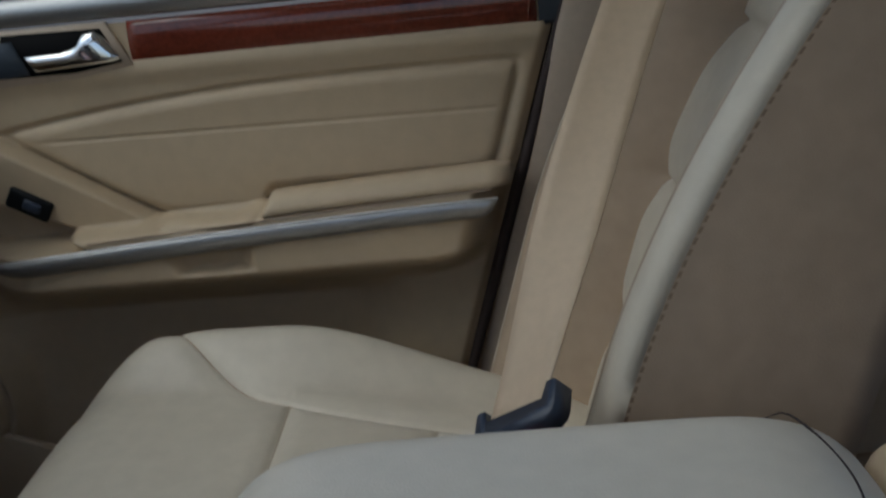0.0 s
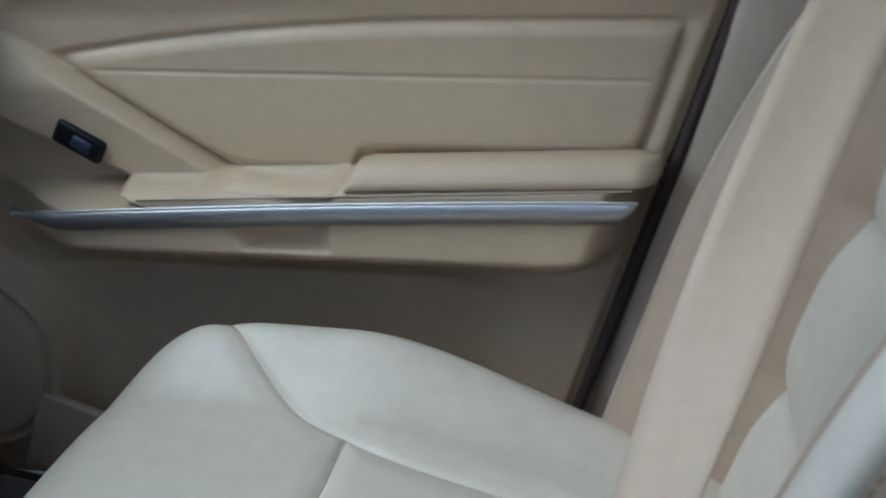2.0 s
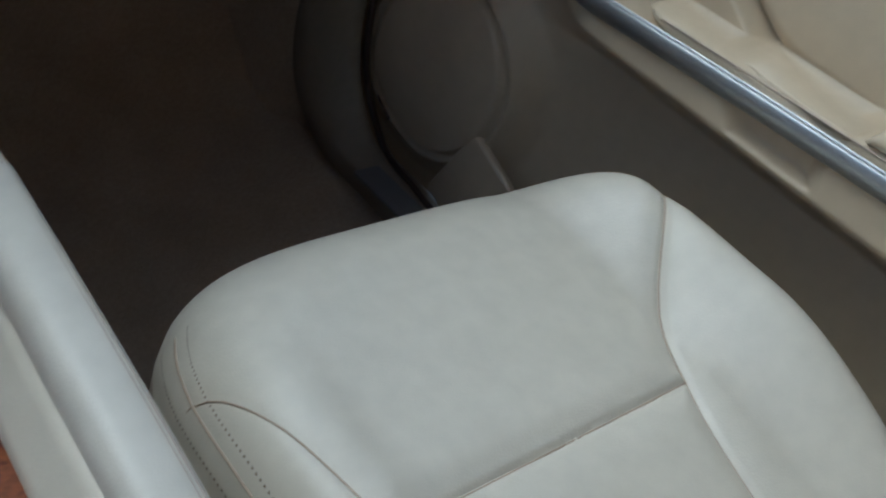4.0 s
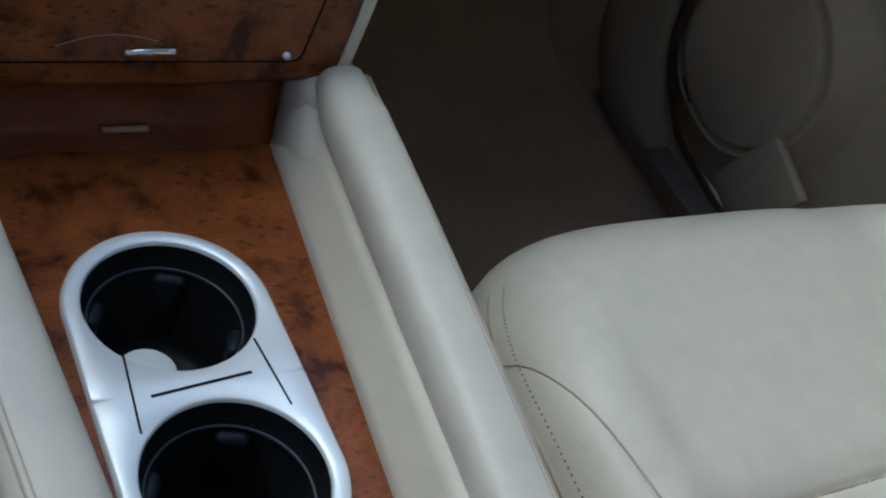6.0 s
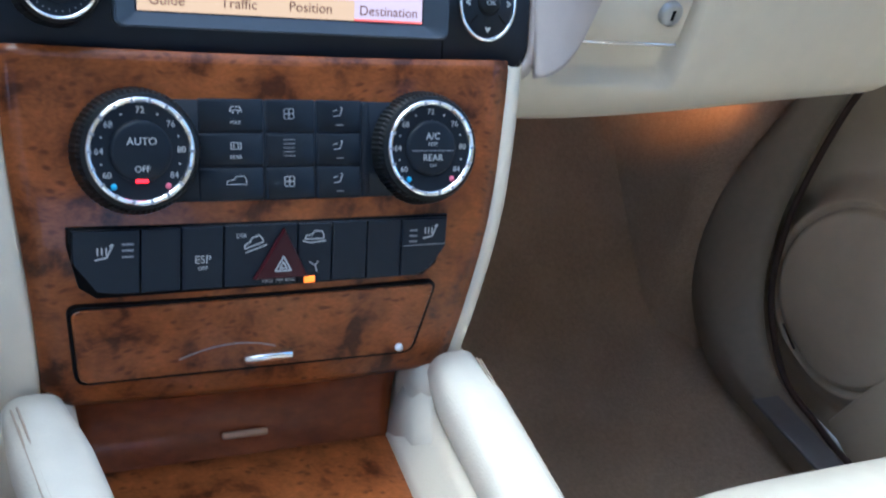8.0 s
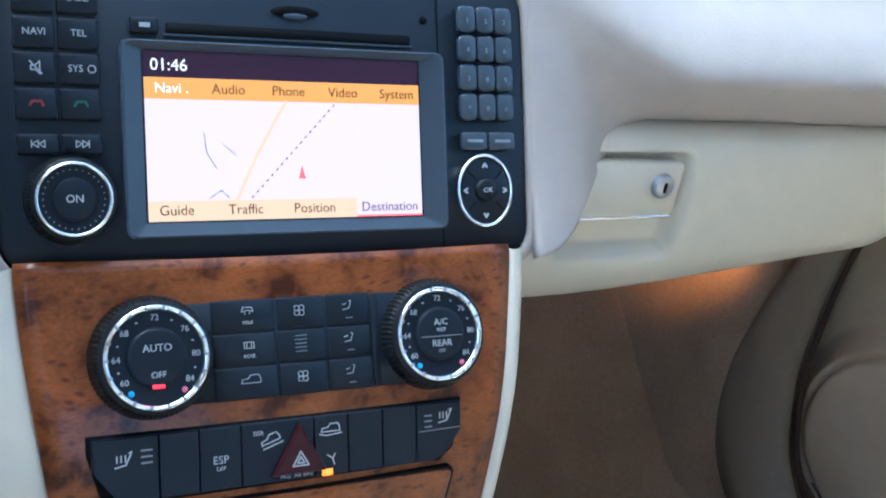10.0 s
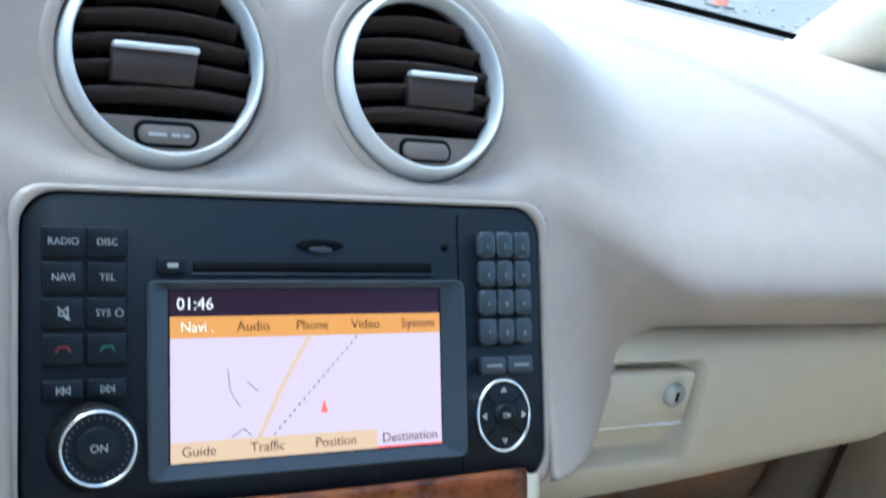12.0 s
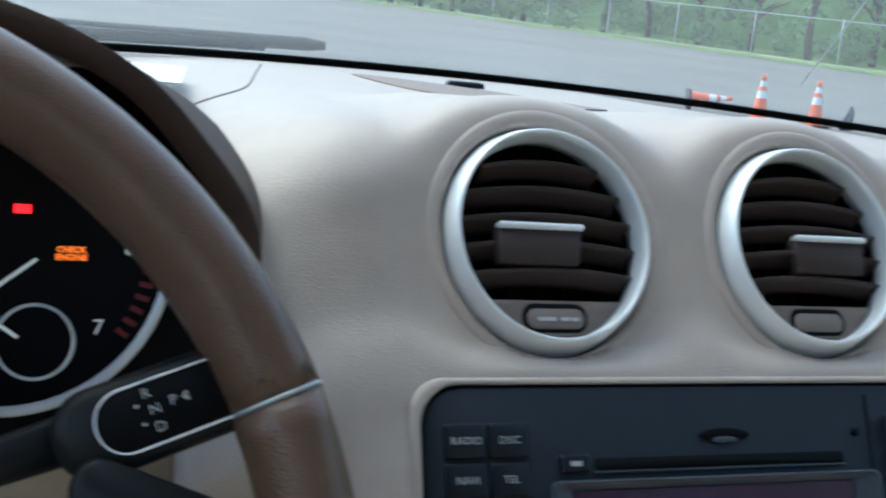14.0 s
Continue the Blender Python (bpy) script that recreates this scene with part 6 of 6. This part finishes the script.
def belt_pt(i, j):
    s = -0.006 + 1.006 * i / 40
    p = B0.lerp(B1, s) + Vector((0, 0.02 * math.sin(math.pi * s), -0.01 * math.sin(math.pi * s)))
    d = (B1 - B0).normalized()
    side_v = Vector((-0.43, -0.76, 0.50)).lerp(Vector((-0.20, -0.94, -0.20)), smooth(0.0, 0.35, s))
    w = (side_v - d * side_v.dot(d)).normalized()
    return p + w * 0.0235 * (j / 6 * 2 - 1) + d.cross(w) * 0.003 * (1 - (j / 6 * 2 - 1) ** 2)


solid(part("webbing", grid(41, 7, belt_pt), webbing, belt, "tan woven webbing"), 0.0014, 0.0)
dv = (B1 - B0).normalized()
wv = Vector((-0.43, -0.76, 0.50))
wv = (wv - dv * wv.dot(dv)).normalized()
TM = Matrix.Translation(B0 + dv * 0.002 - wv.cross(dv) * 0.0055) @ Matrix((wv, dv, wv.cross(dv))).transposed().to_4x4() @ Matrix.Rotation(radians(18), 4, "Z")
tongue = part("tongue", slab([(-0.0335, 0.0085), (-0.0350, 0.0065), (-0.0350, -0.0080), (-0.0280, -0.0160), (0.0270, -0.0160), (0.0335, -0.0105), (0.0350, -0.0050), (0.0350, 0.0105), (0.0330, 0.0125), (0.0280, 0.0125), (0.0250, 0.0005), (-0.0250, -0.0005), (-0.0275, 0.0085)], TM, -0.006, 0.0090, 0.0012), buckle_mat, belt, "slate plastic belt tongue")
part("tongue_plate", rbox((0.030, 0.03, 0.003), TM @ Matrix.Translation((0, -0.026, 0)), 0.001), chrome, tongue)
buckle = thing("belt_buckle", "black belt buckle with a red release button", "buckle", (0.155, -0.62, 0.72))
part("casing", rbox((0.040, 0.070, 0.024), TM @ Matrix.Translation((0.004, -0.068, 0)), 0.006), black, buckle)
part("release", rbox((0.034, 0.012, 0.016), TM @ Matrix.Translation((0.004, -0.030, 0)), 0.003), red_plastic, buckle, "red release button")
part("stalk", tube([TM @ Vector((0.004, -0.10, 0)), Vector((0.165, -0.66, 0.76)), Vector((0.165, -0.67, 0.66))], 0.010, 8), black, buckle)

# ---- driver's controls ----
wheel = thing("steering_wheel", "worn brown leather steering wheel with taupe hub", "steering wheel", (-0.42, -0.18, 1.10))
WH = face_frame(-0.388, -0.115, 1.161, 24.7)
WR = 0.178


def rim_bm(a0, a1, n, grow=0.0):
    loops = []
    for k in range(n + 1):
        a = radians(a0 + (a1 - a0) * k / n)
        c = Vector((WR * math.cos(a), WR * math.sin(a), 0))
        out = Vector((math.cos(a), math.sin(a), 0))
        loops.append([WH @ (c + out * (0.0140 + grow) * math.cos(b) + Vector((0, 0, (0.0180 + grow) * math.sin(b)))) for b in [2 * math.pi * q / 20 for q in range(20)]])
    return loft(loops, cap=a1 - a0 < 359)


part("rim_leather", rim_bm(21.3, 158.7, 60), wheel_leather, wheel, "worn brown leather rim")
part("rim_leather", rim_bm(159.3, 380.7, 80), wheel_leather, wheel, "worn brown leather rim")
for a in (21.0, 159.0):
    part("rim_joint", rim_bm(a - 0.22, a + 0.22, 2, 0.0002), steel, wheel, "thin silver joint line")
part("hub", rbox((0.17, 0.13, 0.05), WH @ Matrix.Translation((0, -0.01, -0.01)), 0.03, 5), taupe, wheel, "taupe airbag cover")
for sx in (-1, 1):
    part("spoke", rbox((0.13, 0.045, 0.018), WH @ Matrix.Translation((sx * 0.115, -0.035, -0.008)) @ Matrix.Rotation(radians(sx * 12), 4, "Z"), 0.008, 4), taupe, wheel)
part("column", tube([WH @ Vector((0, 0, -0.02)), WH @ Vector((0, -0.01, -0.22))], [0.05, 0.07], 20), taupe, wheel)

cluster = thing("instrument_cluster", "black instrument cluster with lit gauges under a brown hood", "instrument cluster", (-0.40, 0.08, 1.2))
CL = face_frame(-0.40, 0.055, 1.232, 12)
part("face", slab(rounded(0.36, 0.145, 0.05), CL, -0.01, 0.0, 0.001), void_black, cluster)
for gx, gr, word in ((0.098, 0.062, "1234567"), (-0.098, 0.062, "2468")):
    gm = at(CL, gx, 0.0)
    g_ = part("gauge", lathe([(0, 0.001), (gr - 0.004, 0.001), (gr - 0.003, 0.004), (gr, 0.006), (gr + 0.003, 0.004), (gr + 0.003, 0)], gm, 56), void_black, cluster)
    part("gauge_rim", lathe([(gr - 0.002, 0.004), (gr, 0.008), (gr + 0.0025, 0.007), (gr + 0.003, 0.003)], gm, 64), satin, g_, "satin gauge rim")
    for q, chx in enumerate(word):
        a = radians(215 - 250 * q / (len(word) - 1) - 5)
        text("gauge_number", chx, at(gm, (gr - 0.015) * math.cos(a), (gr - 0.015) * math.sin(a), 0.0016), 0.0085, gauge_glow, g_)
    strokes("gauge_tick", [[((gr - 0.0085) * math.cos(a), (gr - 0.0085) * math.sin(a)), ((gr - 0.005) * math.cos(a), (gr - 0.005) * math.sin(a))] for a in [radians(215 - 250 * q / 24) for q in range(20)]], at(gm, 0, 0, 0.0013), 0.0009, gauge_glow, g_)
    if gx > 0:
        strokes("gauge_tick", [[((gr - 0.0085) * math.cos(a), (gr - 0.0085) * math.sin(a)), ((gr - 0.004) * math.cos(a), (gr - 0.004) * math.sin(a))] for a in [radians(-8 - 5.5 * q) for q in range(6)]], at(gm, 0, 0, 0.0013), 0.0022, red_mark, g_)
        part("small_dial", lathe([(0.0138, 0.0015), (0.0145, 0.0022), (0.0152, 0.0015)], at(gm, 0.0125, -0.036), 32), satin, g_)
        strokes("needle", [[(0.0060, -0.034), (-0.004, -0.027)], [(-0.006, -0.018), (0.012, -0.004)]], at(gm, 0, 0, 0.0026), 0.0014, gauge_glow, g_)
        part("warning_lamp", rbox((0.0060, 0.0034, 0.0008), at(gm, 0.0065, 0.0155, 0.0018), 0.0003), red_led, g_, "lit red warning lamp")
        for q, word_ in enumerate(("CHECK", "ENGINE")):
            text("warning_word", word_, at(gm, 0.0250, 0.0002 - 0.0030 * q, 0.0018), 0.0033, amber_led, g_, bold=0.00012)
part("lower_trim", rbox((0.40, 0.012, 0.09), Matrix.Translation((-0.40, 0.062, 1.125)), 0.005), pillar_mat, cluster, "taupe panel under the gauges")


# hood over the cluster
def cowl_pt(i, j):
    a = radians(-12 + 204 * i / 60)
    s = j / 10
    c, sn = math.cos(a), math.sin(a)
    rx, rz = 0.181 + 0.030 * s, 0.100 - 0.020 * s
    return Vector((-0.405 + (rx + 0.014 * smooth(0.5, 0.0, sn)) * math.copysign(abs(c) ** 0.72, c), 0.012 + 0.166 * s - 0.02 * (1 - abs(c)), 1.235 + rz * math.copysign(abs(sn) ** 0.8, sn)))


solid(part("cowl", grid(61, 11, cowl_pt), hood_brown, cluster, "dark brown soft cowl"), 0.010, 1.0)

stalk = thing("gear_stalk", "black column gear selector stalk with white letters", "gear stalk", (-0.33, -0.1, 1.19))
GM = Matrix.Translation((-0.253, -0.085, 1.2155)) @ Matrix.Rotation(radians(65), 4, "X") @ Matrix.Rotation(radians(20), 4, "Z")
part("arm", tube([(-0.40, -0.07, 1.165), (-0.34, -0.075, 1.182), (-0.280, -0.083, 1.206)], [0.0055, 0.0058, 0.0075], 12), black, stalk)
part("paddle", slab([(x * 1.0, y) for x, y in rounded(0.064, 0.026, 0.0125, 8)], GM, -0.010, 0.006, 0.004), black, stalk)
part("plate", slab(rounded(0.050, 0.0175, 0.0085, 8, 0.005, 0.0), GM, 0.005, 0.0068, 0.0008), void_black, stalk)
part("plate_rim", ring_plate(rounded(0.0512, 0.0187, 0.0092, 8, 0.005, 0.0), rounded(0.050, 0.0175, 0.0085, 8, 0.005, 0.0), GM, 0.005, 0.0070), satin, stalk)
for s, u, v in (("R", -0.0045, 0.0056), ("N", -0.0034, 0.0006), ("D", -0.0034, -0.0046), ("P", 0.0022, 0.0012)):
    text("gear_letter", s, at(GM, u, v, 0.0070), 0.0042, white_mark, stalk)
strokes("gear_dot", [[(-0.0082, 0.003), (-0.0079, 0.003)], [(-0.0076, -0.0025), (-0.0073, -0.0025)], [(0.0062, 0.0022), (0.0052, 0.0012), (0.0062, 0.0004)]], at(GM, 0, 0, 0.0069), 0.0010, white_mark, stalk)
cruise = thing("lower_stalk", "short black stalk below the gear selector", "stalk", (-0.3, -0.1, 1.15))
part("blade", slab(rounded(0.056, 0.016, 0.007), Matrix.Translation((-0.252, -0.100, 1.190)) @ Matrix.Rotation(radians(65), 4, "X") @ Matrix.Rotation(radians(-22), 4, "Z"), -0.006, 0.006, 0.002), black, cruise)

# sheet of paper on the dash top, and the tray behind the cowl
tagged(part("paper_slip", rbox((0.055, 0.185, 0.001), Matrix.Translation((-0.2425, 0.267, 1.2935)) @ Matrix.Rotation(radians(-7), 4, "Z"), 0), paper, flat=True), "white slip of paper on the dash top", "paper")

# wiper parked at the foot of the windshield
wiper = thing("wiper", "black windshield wiper parked below the glass", "wiper", (0, 0.66, 1.29))
part("arm", tube([(-0.62, 0.635, 1.300), (-0.25, 0.652, 1.303), (-0.10, 0.657, 1.307)], [0.007, 0.006, 0.005], 8), charcoal, wiper)
part("blade", tube([(-0.46, 0.655, 1.309), (-0.25, 0.660, 1.3095), (-0.13, 0.660, 1.3105), (-0.06, 0.660, 1.3120), (-0.042, 0.660, 1.3120)], [0.004, 0.0045, 0.0065, 0.0065, 0.004], 10), rubber, wiper)
part("cowl_panel", grid(30, 9, lambda i, j: Vector((-0.74 + 1.48 * i / 29, base_y(-0.74 + 1.48 * i / 29) - 0.01 + 0.045 * j, base_z(-0.74 + 1.48 * i / 29) - 0.020 - 0.006 * j))), black, wiper, "black scuttle panel")
solid(wiper.children[-1], 0.004)
